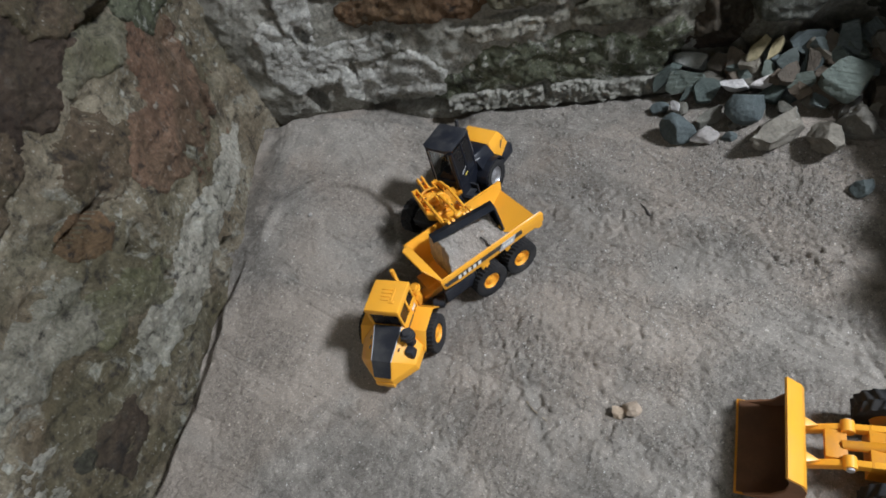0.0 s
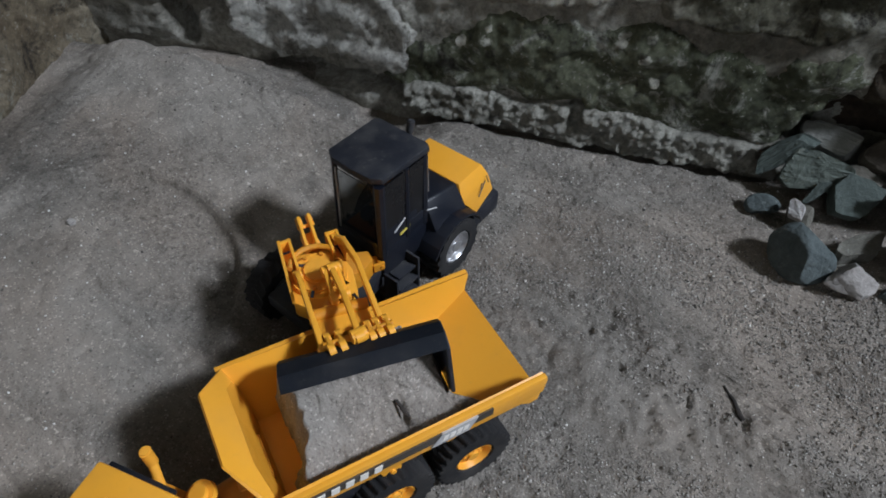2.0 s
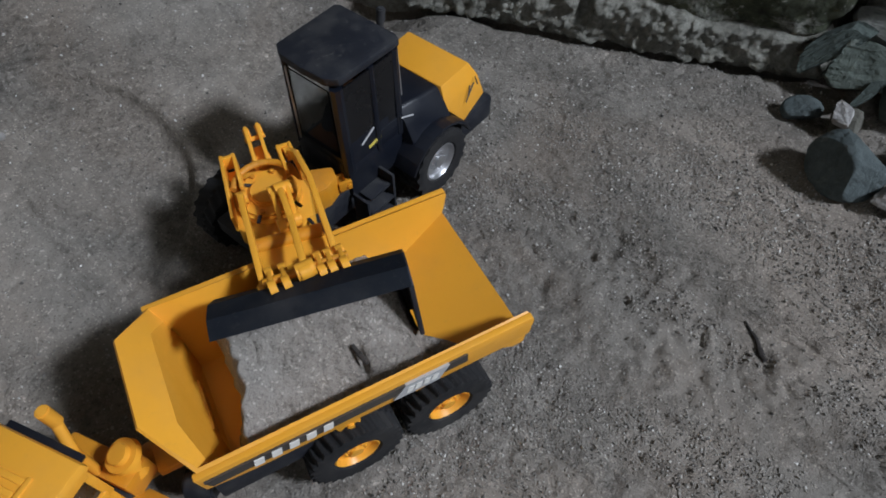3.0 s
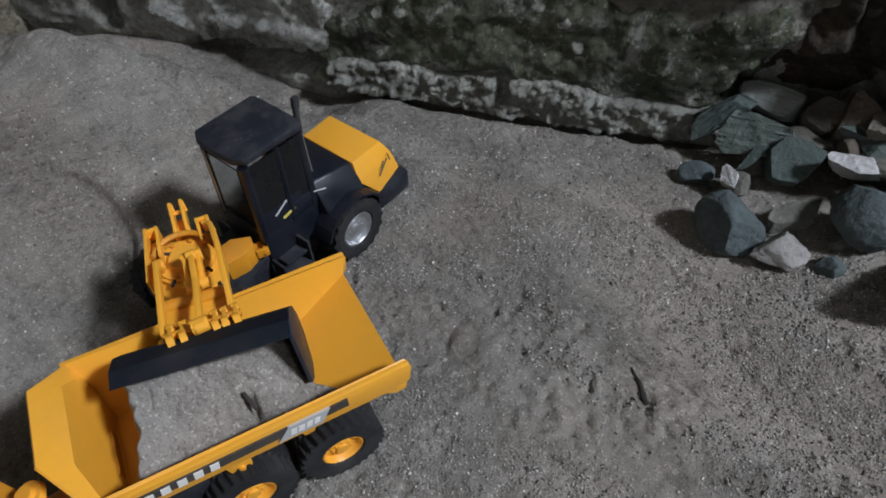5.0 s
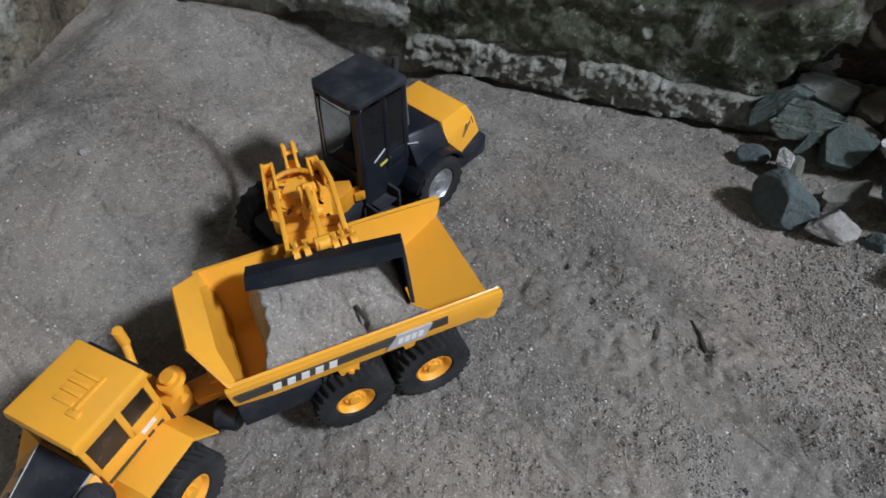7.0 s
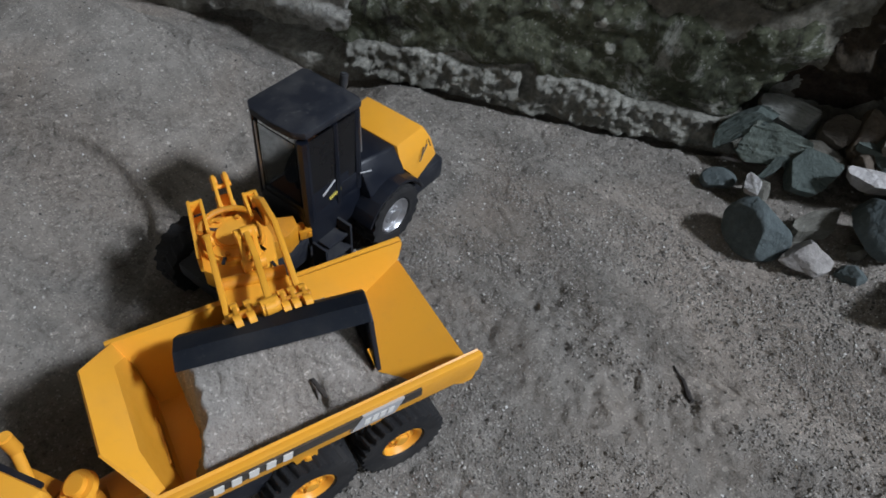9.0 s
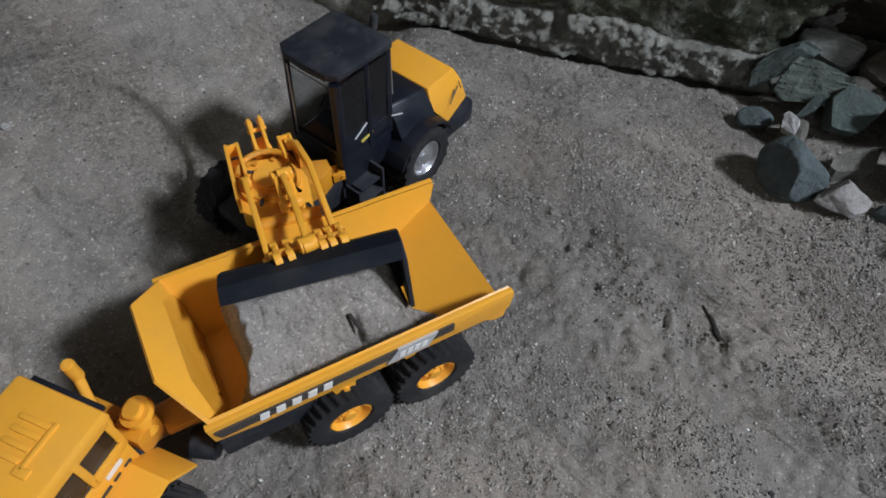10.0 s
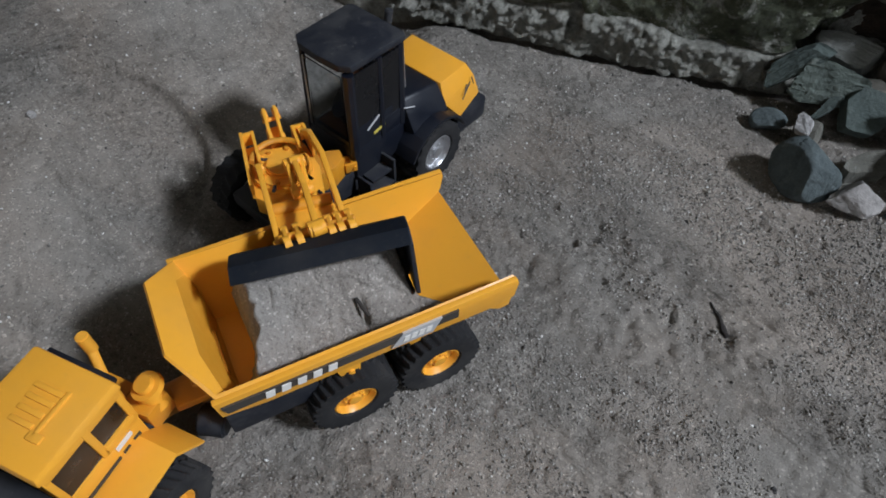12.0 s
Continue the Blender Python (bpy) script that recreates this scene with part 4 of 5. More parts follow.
roof = tpart("roof", bm, YELLOW, "flat yellow cab roof with raised ribs", cab)
bm = bmesh.new()
for k in range(4):
    box((-0.0066 + 0.0037 * k, -0.0002, 0.0679), (0.0019, 0.0110 - 0.0008 * k, 0.0013), 0.0005, bm)
box((-0.0010, 0.0062, 0.0679), (0.0150, 0.0016, 0.0013), 0.0005, bm)
box((0.0066, 0.0070, 0.0679), (0.0030, 0.0050, 0.0013), 0.0005, bm, None)
tpart("rib", bm, YELLOW, "", cab)
for s in (-1, 1):
    bm = box((-0.0077, s * 0.0141, 0.0550), (0.0118, 0.0012, 0.0135))
    tpart("side_window", bm, DARK_GLASS, "dark cab window", cab)
    bm = box((0.0072, s * 0.0141, 0.0530), (0.0140, 0.0012, 0.0170))
    tpart("side_window", bm, DARK_GLASS, "dark cab window", cab)
    bm = box((-0.0070, s * 0.01585, 0.0422), (0.0070, 0.0005, 0.0020))
    tpart("print_patch", bm, LETTER, "pale unreadable print", cab)
    bm = bmesh.new()
    for x, w in ((0.006, 0.018), (-0.0060, 0.003), (-0.0110, 0.003)):
        box((x, s * 0.0159, 0.0375), (w, 0.0006, 0.0012), 0, bm)
    tpart("trim_line", bm, STRIPE, "dark printed line", cab)
bm = solid([(0.0142, -0.0132, 0.0455), (0.0142, 0.0132, 0.0455), (0.0142, 0.0132, 0.0610), (0.0142, -0.0132, 0.0610),
            (0.0150, -0.0132, 0.0455), (0.0150, 0.0132, 0.0455), (0.0150, 0.0132, 0.0610), (0.0150, -0.0132, 0.0610)],
           [(0, 1, 2, 3), (7, 6, 5, 4), (0, 4, 5, 1), (1, 5, 6, 2), (2, 6, 7, 3), (3, 7, 4, 0)])
tpart("windscreen", bm, DARK_GLASS, "dark windscreen", cab)

# hood: faceted nose with a black grille plate on top
H = [(0.0155, 0.0135, 0.0455), (0.0460, 0.0095, 0.0350), (0.0215, 0.0290, 0.0275), (0.0390, 0.0265, 0.0230), (0.0560, 0.0085, 0.0200),
     (0.0215, 0.0290, 0.0180), (0.0390, 0.0275, 0.0150), (0.0560, 0.0085, 0.0120)]
verts = [(x, y, z) for x, y, z in H] + [(x, -y, z) for x, y, z in H]
faces = [(0, 1, 9, 8), (0, 2, 3, 1), (1, 3, 4), (8, 9, 11, 10), (9, 12, 11), (1, 4, 12, 9), (2, 5, 6, 3), (3, 6, 7, 4), (10, 11, 14, 13), (11, 12, 15, 14),
         (4, 7, 15, 12), (0, 8, 10, 13, 5, 2), (5, 13, 14, 6), (6, 14, 15, 7)]
hood = tpart("hood", solid(verts, faces, 0.0007), YELLOW, "faceted yellow engine hood")
up = Vector((0.325, 0, 0.945))
up2 = Vector((0.82, 0, 0.57))
a, b, c = Vector((0.0163, 0, 0.0453)), Vector((0.0462, 0, 0.0350)), Vector((0.0550, 0, 0.0225))
bend = (up + up2).normalized()


def plate(p, q, wp, wq, np, nq, rise):
    return solid([e + Vector((0, w, 0)) + n * o for o in (rise, -0.0008) for e, w, n in ((p, wp, np), (p, -wp, np), (q, -wq, nq), (q, wq, nq))],
                 [(0, 1, 2, 3), (7, 6, 5, 4), (0, 4, 5, 1), (1, 5, 6, 2), (2, 6, 7, 3), (3, 7, 4, 0)])


grille = tpart("grille", plate(a, b, 0.0128, 0.0090, up, bend, 0.0009), BLACK_DUSTY, "black grille plate on top of the hood", hood)
tpart("front_grille", plate(b, c, 0.0090, 0.0079, bend, up2, 0.0009), BLACK_DUSTY, "black front grille", hood)
for s in (-1, 1):
    bm = rod(a + up * 0.0006 + Vector((0, s * 0.0129, 0)), b + bend * 0.0006 + Vector((0, s * 0.0092, 0)), 0.0005, seg=6)
    tpart("edge_trim", bm, PLATE, "thin pale line beside the grille", hood)
    bm = bmesh.new()
    for k in (0.35, 0.62):
        e = a.lerp(b, k) + Vector((0, s * (0.0152 - 0.002 * k), -0.0012))
        box(tuple(e), (0.0034, 0.0012, 0.0010), 0.0003, bm)
    tpart("latch", bm, STRIPE, "small dark latches on the hood", hood)
bm = box((0.0530, 0, 0.0125), (0.008, 0.018, 0.006), 0.001)
tpart("bumper", bm, YELLOW, "", hood)
for s in (-1, 1):
    bm = bmesh.new()
    prof = [(0.0235, 0.0225), (0.0125, 0.0352), (-0.0105, 0.0362), (-0.0205, 0.0245), (-0.0215, 0.0250), (-0.0112, 0.0376), (0.0130, 0.0366), (0.0247, 0.0230)]
    extrude(prof, "y", s * 0.0150, s * 0.0318, 0.0004, bm)
    tpart("fender", bm, YELLOW, "yellow fender over the front wheel")
bm = box((0.002, 0, 0.0220), (0.044, 0.030, 0.020), 0.001)
tpart("front_chassis", bm, BLACK_DUSTY, "dark front chassis")
bm = box((-0.0225, 0.0095, 0.0330), (0.011, 0.012, 0.012), 0.0012)
box((-0.0215, -0.005, 0.0330), (0.009, 0.016, 0.010), 0.0012, bm)
tpart("rear_box", bm, YELLOW_DEEP, "yellow boxes behind the cab")
bm = rod((-0.0240, 0.0120, 0.0340), (-0.0240, 0.0120, 0.0440), 0.0042, r2=0.0026, seg=18)
rod((-0.0252, 0.0130, 0.0432), (-0.0240, 0.0118, 0.0492), 0.0060, bm, r2=0.0052, seg=26, bev=0.0020)
tpart("air_filter", bm, YELLOW, "rounded yellow air filter dome", None, 60)
bm = rod((-0.0235, -0.0010, 0.0640), (-0.0235, -0.0010, 0.0730), 0.0021, seg=14, bev=0.0005)
rod((-0.0235, -0.0010, 0.0655), (-0.0190, 0.0035, 0.0545), 0.0017, bm)
rod((-0.0190, 0.0035, 0.0545), (-0.0185, 0.0035, 0.0380), 0.0017, bm)
tpart("exhaust_pipe", bm, YELLOW, "short yellow exhaust pipe")
bm = box((-0.0178, -0.002, 0.0615), (0.0030, 0.0270, 0.0022), 0.0006)
tpart("rear_bar", bm, BLACK, "black bar behind the roof")
bm = rod((0.0235, 0.0205, 0.0330), (0.0235, 0.0205, 0.0410), 0.0046, seg=18)
rod((0.0235, 0.0205, 0.0408), (0.0235, 0.0205, 0.0432), 0.0054, bm, r2=0.0068, seg=24)
rod((0.0235, 0.0205, 0.0430), (0.0235, 0.0205, 0.0490), 0.0068, bm, r2=0.0058, seg=24, bev=0.0022)
intake = tpart("pre_cleaner", bm, BLACK_DUSTY, "black mushroom-shaped air intake on the hood", None, 50)
tpart("intake_housing", box((0.0320, 0.0222, 0.0318), (0.0100, 0.0090, 0.0090), 0.0022, taper=(0.8, 0.8)), BLACK_DUSTY, "rounded black housing below the intake", intake)
for s in (-1, 1):
    t = wheel_copy(near, truck, TR @ pose(0.0023, s * 0.0293, 0.0172, 0, 20, 180 if s > 0 else 0))

# ---------------------------------------------------------------- sand load in the bed


def sand_load():
    bm = bmesh.new()
    nx, ny = 110, 80
    grid = {}
    for j in range(ny + 1):
        for i in range(nx + 1):
            s, t = i / nx, j / ny
            y = C - 0.0278 + 0.0556 * t
            left = -0.0275 - 0.006 * smooth(0.024, 0.012, y) + 0.0012 * noise.noise(Vector((y * 300, 7, 0)))
            x = left + (0.0365 + 0.011 * smooth(0.022, 0.011, y) - left) * s
            slope = smooth(0.008, 0.036, y - 0.18 * x)
            behind = y - (0.0400 - 0.225 * (x - 0.005))
            top = 0.0435 + 0.0205 * slope - (0.007 + 0.016 * slope) * smooth(0.004, 0.011, behind)
            top -= 0.016 * smooth(0.0325, 0.0365, x + 0.0010 * noise.noise(Vector((y * 260, 3, 0)))) * (0.35 + 0.65 * slope) + 0.004 * smooth(0.040, 0.0515, x)
            top -= (0.010 + 0.012 * slope) * smooth(left + 0.0050, left, x)
            top -= 0.0050 * math.exp(-((x - 0.0135 - 0.10 * (y - 0.02)) / 0.0014) ** 2 - ((y - 0.0185) / 0.005) ** 2)
            top += noise.noise(Vector((x * 150, y * 150, 2))) * 0.0009 + noise.noise(Vector((x * 420, y * 420, 5))) * 0.0006
            grid[i, j] = bm.verts.new((x, y, top))
    for j in range(ny):
        for i in range(nx):
            bm.faces.new((grid[i, j], grid[i + 1, j], grid[i + 1, j + 1], grid[i, j + 1]))
    edge = [e for e in bm.edges if len(e.link_faces) == 1]
    ext = bmesh.ops.extrude_edge_only(bm, edges=edge)["geom"]
    for v in ext:
        if isinstance(v, bmesh.types.BMVert):
            v.co.z = 0.0275
            v.co.y = C + (v.co.y - C) * 0.64
            v.co.x = max(-0.0345, min(0.029, v.co.x))
    ob = new("sand_load", finish(bm, "sand_load", SAND_LOAD, 80))
    return tagged(ob, "coarse grey-brown sand heaped in the truck bed", "sand", kind="stuff")


sand_load()
# Dark rods in the groove stand in for the shade of a crack.
bm = rod((0.0118, 0.0215, 0.0525), (0.0128, 0.0185, 0.0508), 0.0008, seg=8)
rod((0.0128, 0.0185, 0.0508), (0.0140, 0.0150, 0.0482), 0.0011, bm, r2=0.0007, seg=8)
tagged(new("twig", finish(bm, "twig", DARK_SCRAP)), "dark rods set in the sand load for a crack's shade", "twig")

# ---------------------------------------------------------------- swing loader
LD = pose(0.0813, 0.1354, 0, 0, 0, 202.0)
loader = thing("toy_wheel_loader", LD, "yellow and black toy loader emptying its bucket into the truck", "toy loader")


lcab = part("cab", box((0.0295, 0.0010, 0.0330), (0.0350, 0.0330, 0.0200), 0.003), BLACK, loader, "black cab frame with tall posts")
for x, y, w in ((0.0445, 0.0150, 0.0042), (0.0445, -0.0135, 0.0022), (0.0135, 0.0152, 0.0034), (0.0135, -0.0135, 0.0030), (0.0270, 0.0156, 0.0026)):
    part("post", rod((x + 0.001, y * 1.06, 0.0400), (x, y, 0.0840), w * 0.62, seg=8), BLACK, lcab)
part("side_panel", box((0.0205, 0.0158, 0.0440), (0.0140, 0.0028, 0.0120), 0.0006), BLACK, lcab)
part("front_sill", box((0.0455, 0, 0.0445), (0.0022, 0.0270, 0.0040), 0.0006), BLACK, lcab)
bm = bmesh.new()
extrude([(0.0118, -0.0176), (0.0440, -0.0170), (0.0472, -0.0120), (0.0480, 0.0), (0.0472, 0.0120), (0.0440, 0.0170), (0.0118, 0.0176), (0.0104, 0.0150), (0.0104, -0.0150)], "z", 0.0850, 0.0886, 0.0009, bm)
part("roof", bm, BLACK_DUSTY, lcab, "dusty black cab roof")
for name, c, dims, gl in (("windscreen", (0.0462, 0.0, 0.0640), (0.0006, 0.0250, 0.0360), GLASS), ("side_window", (0.0358, 0.0162, 0.0640), (0.0165, 0.0008, 0.0380), DARK_GLASS),
                         ("side_window", (0.0200, 0.0162, 0.0660), (0.0130, 0.0008, 0.0340), DARK_GLASS), ("side_window", (0.0290, -0.0134, 0.0620), (0.0280, 0.0006, 0.0380), GLASS),
                         ("rear_window", (0.0128, 0, 0.0660), (0.0008, 0.0240, 0.0340), DARK_GLASS)):
    ob = part(name, box(c, dims), gl, lcab, "clear cab window" if gl is GLASS else "dark tinted cab window")
    ob.visible_shadow = gl is not GLASS
bm = box((0.0240, 0, 0.0450), (0.0120, 0.0130, 0.0060), 0.0015)
box((0.0190, 0, 0.0540), (0.0040, 0.0130, 0.0180), 0.0015, bm)
box((0.0172, 0, 0.0520), (0.0030, 0.0250, 0.0200), 0.0008, bm)
part("seat", bm, SEAT, lcab, "brown driver's seat")
bm = box((0.0300, 0, 0.0436), (0.0270, 0.0225, 0.0014), 0.0003)
part("cab_floor", bm, SEAT, lcab, "brown cab floor")
bm = rod((0.0360, 0, 0.0420), (0.0380, 0, 0.0530), 0.0010)
rod((0.0378, 0, 0.0530), (0.0383, 0, 0.0540), 0.0042, bm, seg=18)
part("steering_wheel", bm, BLACK, lcab)
bm = rod((0.0470, -0.0116, 0.0440), (0.0462, -0.0112, 0.0820), 0.0005, seg=6)
part("trim", bm, SILVER, lcab, "thin bright strip on the post")
bm = rod((0.0118, 0.0168, 0.0600), (0.0122, 0.0164, 0.0830), 0.0004, seg=6)
part("trim", bm, SILVER, lcab, "thin bright strip on the post")
# Short bright strip at the cab's front corner.
bm = rod((0.0448, 0.0112, 0.0838), (0.0452, 0.0075, 0.0834), 0.0006, seg=8)
part("wiper_mount", bm, SILVER, lcab, "small bright strip under the roof")

# engine end: black flanks, yellow cover, counterweight
rows = []
for x, drop, wide in ((0.0132, 0.0, 1.0), (0.0020, 0.0012, 1.06), (-0.0124, 0.0036, 1.10)):
    half = [(0.0152, 0.0525), (0.0190, 0.0460), (0.0232, 0.0365), (0.0236, 0.0230)]
    rows.append([(x, y * wide, z - drop) for y, z in half] + [(x, -y * wide, z - drop) for y, z in half[::-1]])
verts = [p for row in rows for p in row]
faces = [tuple(range(8)), tuple(range(23, 15, -1))]
for r in range(2):
    faces += [(r * 8 + k, r * 8 + 8 + k, r * 8 + 8 + (k + 1) % 8, r * 8 + (k + 1) % 8) for k in range(8)]
flank = part("flank", solid(verts, faces, 0.0014), BLACK, loader, "glossy black engine flank", None, 50)
half = [(-0.0118, 0.0186, 0.0494), (-0.0321, 0.0187, 0.0506), (-0.0372, 0.0205, 0.0415), (-0.0408, 0.0222, 0.0290), (-0.0222, 0.0246, 0.0247), (-0.0112, 0.0222, 0.0385)]
verts = half + [(x, -y, z) for x, y, z in half]
faces = [(0, 1, 7, 6), (0, 5, 2, 1), (5, 4, 3, 2), (6, 7, 8, 11), (11, 8, 9, 10), (1, 2, 8, 7), (2, 3, 9, 8), (3, 4, 10, 9), (4, 5, 11, 10), (0, 6, 11, 5)]
cover = part("engine_cover", solid(verts, faces, 0.0009), YELLOW, loader, "yellow engine cover with a flat top and steep sides")
for s in (-1, 1):
    bm = bmesh.new()
    for x0, z0, x1, z1 in ((-0.0245, 0.0345, -0.0330, 0.0400), (-0.0330, 0.0400, -0.0336, 0.0430), (-0.0260, 0.0372, -0.0300, 0.0398)):
        rod((x0, s * 0.0236, z0), (x1, s * 0.0214, z1), 0.0003, bm, seg=6)
    part("print_patch", bm, STRIPE, cover, "thin worn printed lines")
bm = box((-0.0335, 0, 0.0180), (0.0250, 0.0480, 0.0140), 0.0025)
box((-0.0130, 0, 0.0230), (0.0300, 0.0300, 0.0160), 0.001, bm)
part("counterweight", bm, BLACK_DUSTY, loader, "black rear counterweight")
for s in (-1, 1):
    bm = bmesh.new()
    prof = []
    for k in range(9):
        a = radians(20 + 140 * k / 8)
        prof.append((0.0225 * math.cos(a), 0.0165 + 0.0225 * math.sin(a)))
    prof += [(x * 0.93, 0.0165 + (z - 0.0165) * 0.93) for x, z in prof[::-1]]
    extrude(prof, "y", s * 0.0150, s * 0.0300, 0.0004, bm)
    part("fender", bm, BLACK, loader, "curved black fender")
    for k, (x, z) in enumerate(((0.0385, 0.0100), (0.0375, 0.0175), (0.0360, 0.0250))):
        part("access_step", box((x, s * (0.0225 - 0.0015 * k), z), (0.0150, 0.0100, 0.0018), 0.0006), BLACK_DUSTY, loader, "black access step")
    part("step_side", box((0.0465, s * 0.0215, 0.0180), (0.0014, 0.0090, 0.0190), 0.0004), BLACK_DUSTY, loader)
    part("step_side", box((0.0300, s * 0.0205, 0.0200), (0.0014, 0.0110, 0.0230), 0.0004), BLACK_DUSTY, loader)
bm = bmesh.new()
for k in range(7):
    box((0.0335 - 0.0011 * k, 0.0172, 0.0462 + 0.0002 * k), (0.0008, 0.0006, 0.0013), 0, bm)
part("print_patch", bm, paint_material("yellow_print", (0.75, 0.62, 0.12), 0.5), loader, "small yellow unreadable print")
bm = rod((0.0375, 0.0168, 0.0500), (0.0295, 0.0168, 0.0545), 0.0005, seg=6)
part("trim", bm, PLATE, loader, "grey vent strip")
bm = rod((0.0150, 0.0186, 0.0500), (0.0085, 0.0198, 0.0480), 0.0004, seg=6)
part("trim", bm, PLATE, loader, "grey vent strip")
part("lower_panel", box((0.0320, 0.0148, 0.0440), (0.0240, 0.0040, 0.0220), 0.0012), BLACK, loader, "glossy black panel under the door")
bm = rod((-0.0035, -0.0105, 0.0440), (-0.0060, -0.0105, 0.0740), 0.0017, seg=12)
rod((-0.0060, -0.0105, 0.0735), (-0.0072, -0.0105, 0.0800), 0.0021, bm, seg=12, bev=0.0006)
part("exhaust_pipe", bm, BLACK_DUSTY, loader, "black exhaust pipe")
bm = box((0.0400, 0, 0.0220), (0.1050, 0.0300, 0.0140), 0.001)
box((0.0800, 0, 0.0280), (0.0320, 0.0300, 0.0080), 0.002, bm)
part("chassis", bm, BLACK_DUSTY, loader, "black chassis frame")
lw = wheel(loader, pose(0, 0.0225, 0.0168, 0, 0, 180), 0.0180, 0.0140, RUBBER, SILVER, 0.0102, "wheel", 18, "black rubber tyre with heavy lugs", "silver wheel rim")
wheel_copy(lw, loader, pose(0, -0.0225, 0.0168))
wheel_copy(lw, loader, pose(0.080, 0.0250, 0.0168, 0, 0, 180))
wheel_copy(lw, loader, pose(0.080, -0.0265, 0.0168))

# boom, in its own frame: x across, y towards the machine, z up; built in place
UNLD = LD.inverted()


def bpart(name, bm, mat, label="", parent=None, sharp=32.0):
    ob = part(name, bm, mat, parent or loader, label, None, sharp)
    if parent is None:
        ob.matrix_basis = UNLD
    return ob


bm = rod((0.010, 0.098, 0.0280), (0.010, 0.098, 0.0440), 0.0140, seg=36, bev=0.001)
bpart("swing_ring", bm, BLACK_DUSTY, "dark swing ring")
# seat casting with the round turntable on it
bm = bmesh.new()
extrude([(-0.0062, 0.0855), (-0.0020, 0.1110), (0.0050, 0.1150), (0.0100, 0.1170), (0.0175, 0.1140), (0.0235, 0.1080), (0.0245, 0.0920), (0.0215, 0.0790), (0.0120, 0.0735), (0.0010, 0.0760)], "z", 0.0430, 0.0525, 0.0012, bm)
turn = bpart("boom_seat", bm, YELLOW, "round yellow boom seat casting")
bm = rod((0.0092, 0.0945, 0.0500), (0.0092, 0.0945, 0.0562), 0.0126, seg=40, bev=0.0012)
rod((0.0092, 0.0945, 0.0555), (0.0092, 0.0945, 0.0578), 0.0072, bm, seg=30, bev=0.0008)
bpart("turntable", bm, YELLOW, "round yellow swing turntable", turn)
for k in range(8):
    a = 2 * math.pi * (k + 0.35) / 8
    c = (0.0092 + 0.0101 * math.cos(a), 0.0945 + 0.0101 * math.sin(a))
    bm = rod((*c, 0.0555), (*c, 0.0574), 0.0010, seg=6)
    bpart("bolt", bm, YELLOW_DEEP, "", turn)
# Small black boxes on the casting give the darkness of its cutouts.
for x, y, r in ((0.0020, 0.0830, -30), (0.0172, 0.0830, 25), (0.0190, 0.0760, 10), (0.0035, 0.1010, 60)):
    bm = box((0, 0, 0), (0.0013, 0.0036, 0.0008), 0.0002, m=pose(x, y, 0.0565 if y > 0.08 else 0.0527, 0, 0, r))
    bpart("slot", bm, BLACK_DUSTY, "black piece in place of a shaded cutout in the casting", turn)
bm = bmesh.new()
arc = [(0.0092 + 0.0118 * math.cos(radians(a)), 0.0960 + 0.0118 * math.sin(radians(a)), 0.0590) for a in range(25, 166, 20)]
for p, q in zip(arc, arc[1:]):
    rod(p, q, 0.0013, bm, seg=10)
bpart("hose", bm, YELLOW_DEEP, "bent yellow pipe over the turntable", turn)
bm = bmesh.new()
extrude([(0.0220, 0.0960), (0.0330, 0.0980), (0.0385, 0.1020), (0.0390, 0.1080), (0.0300, 0.1110), (0.0220, 0.1080)], "z", 0.0300, 0.0420, 0.0008, bm)
for y in (0.1015, 0.1065):
    box((0.0415, y, 0.0350), (0.0060, 0.0016, 0.0050), 0.0005, bm)
rod((0.0430, 0.1000, 0.0350), (0.0430, 0.1085, 0.0350), 0.0010, bm, seg=10)
bpart("swing_bracket", bm, YELLOW_DEEP, "yellow swing cylinder bracket")


def bar(pts, w, h, bm=None, knuckle=0.0):
    """A bent flat bar through pts."""
    bm = bm or bmesh.new()
    for p, q in zip(pts, pts[1:]):
        p, q = Vector(p), Vector(q)
        dd = q - p
        box((0, 0, 0), (w, dd.length + h * 0.45, h), min(w, h) * 0.28, bm, Matrix.Translation((p + q) / 2) @ (-dd).to_track_quat("Y", "Z").to_matrix().to_4x4())
    if knuckle:
        for p in (pts[0], pts[-1]):
            rod((p[0] - w * 0.8, p[1], p[2]), (p[0] + w * 0.8, p[1], p[2]), knuckle, bm, seg=16)
    return bm


# forked brackets that stand on the seat
bm = bar([(-0.0018, 0.1135, 0.0580), (-0.0062, 0.0860, 0.0575)], 0.0014, 0.0085)
bar([(0.0030, 0.1130, 0.0585), (0.0012, 0.0990, 0.0575)], 0.0014, 0.0075, bm)
box((0.0006, 0.1135, 0.0590), (0.0062, 0.0016, 0.0065), 0.0004, bm)
box((0.0004, 0.1060, 0.0550), (0.0050, 0.0100, 0.0030), 0.0004, bm)
bpart("fork_bracket", bm, YELLOW, "forked yellow bracket", turn)
bm = bar([(0.0244, 0.1085, 0.0585), (0.0242, 0.0980, 0.0570)], 0.0014, 0.0075)
bar([(0.0198, 0.1095, 0.0585), (0.0192, 0.1000, 0.0570)], 0.0014, 0.0070, bm)
box((0.0221, 0.1095, 0.0590), (0.0060, 0.0016, 0.0062), 0.0004, bm)
bpart("fork_bracket", bm, YELLOW, "forked yellow bracket", turn)
bm = bmesh.new()
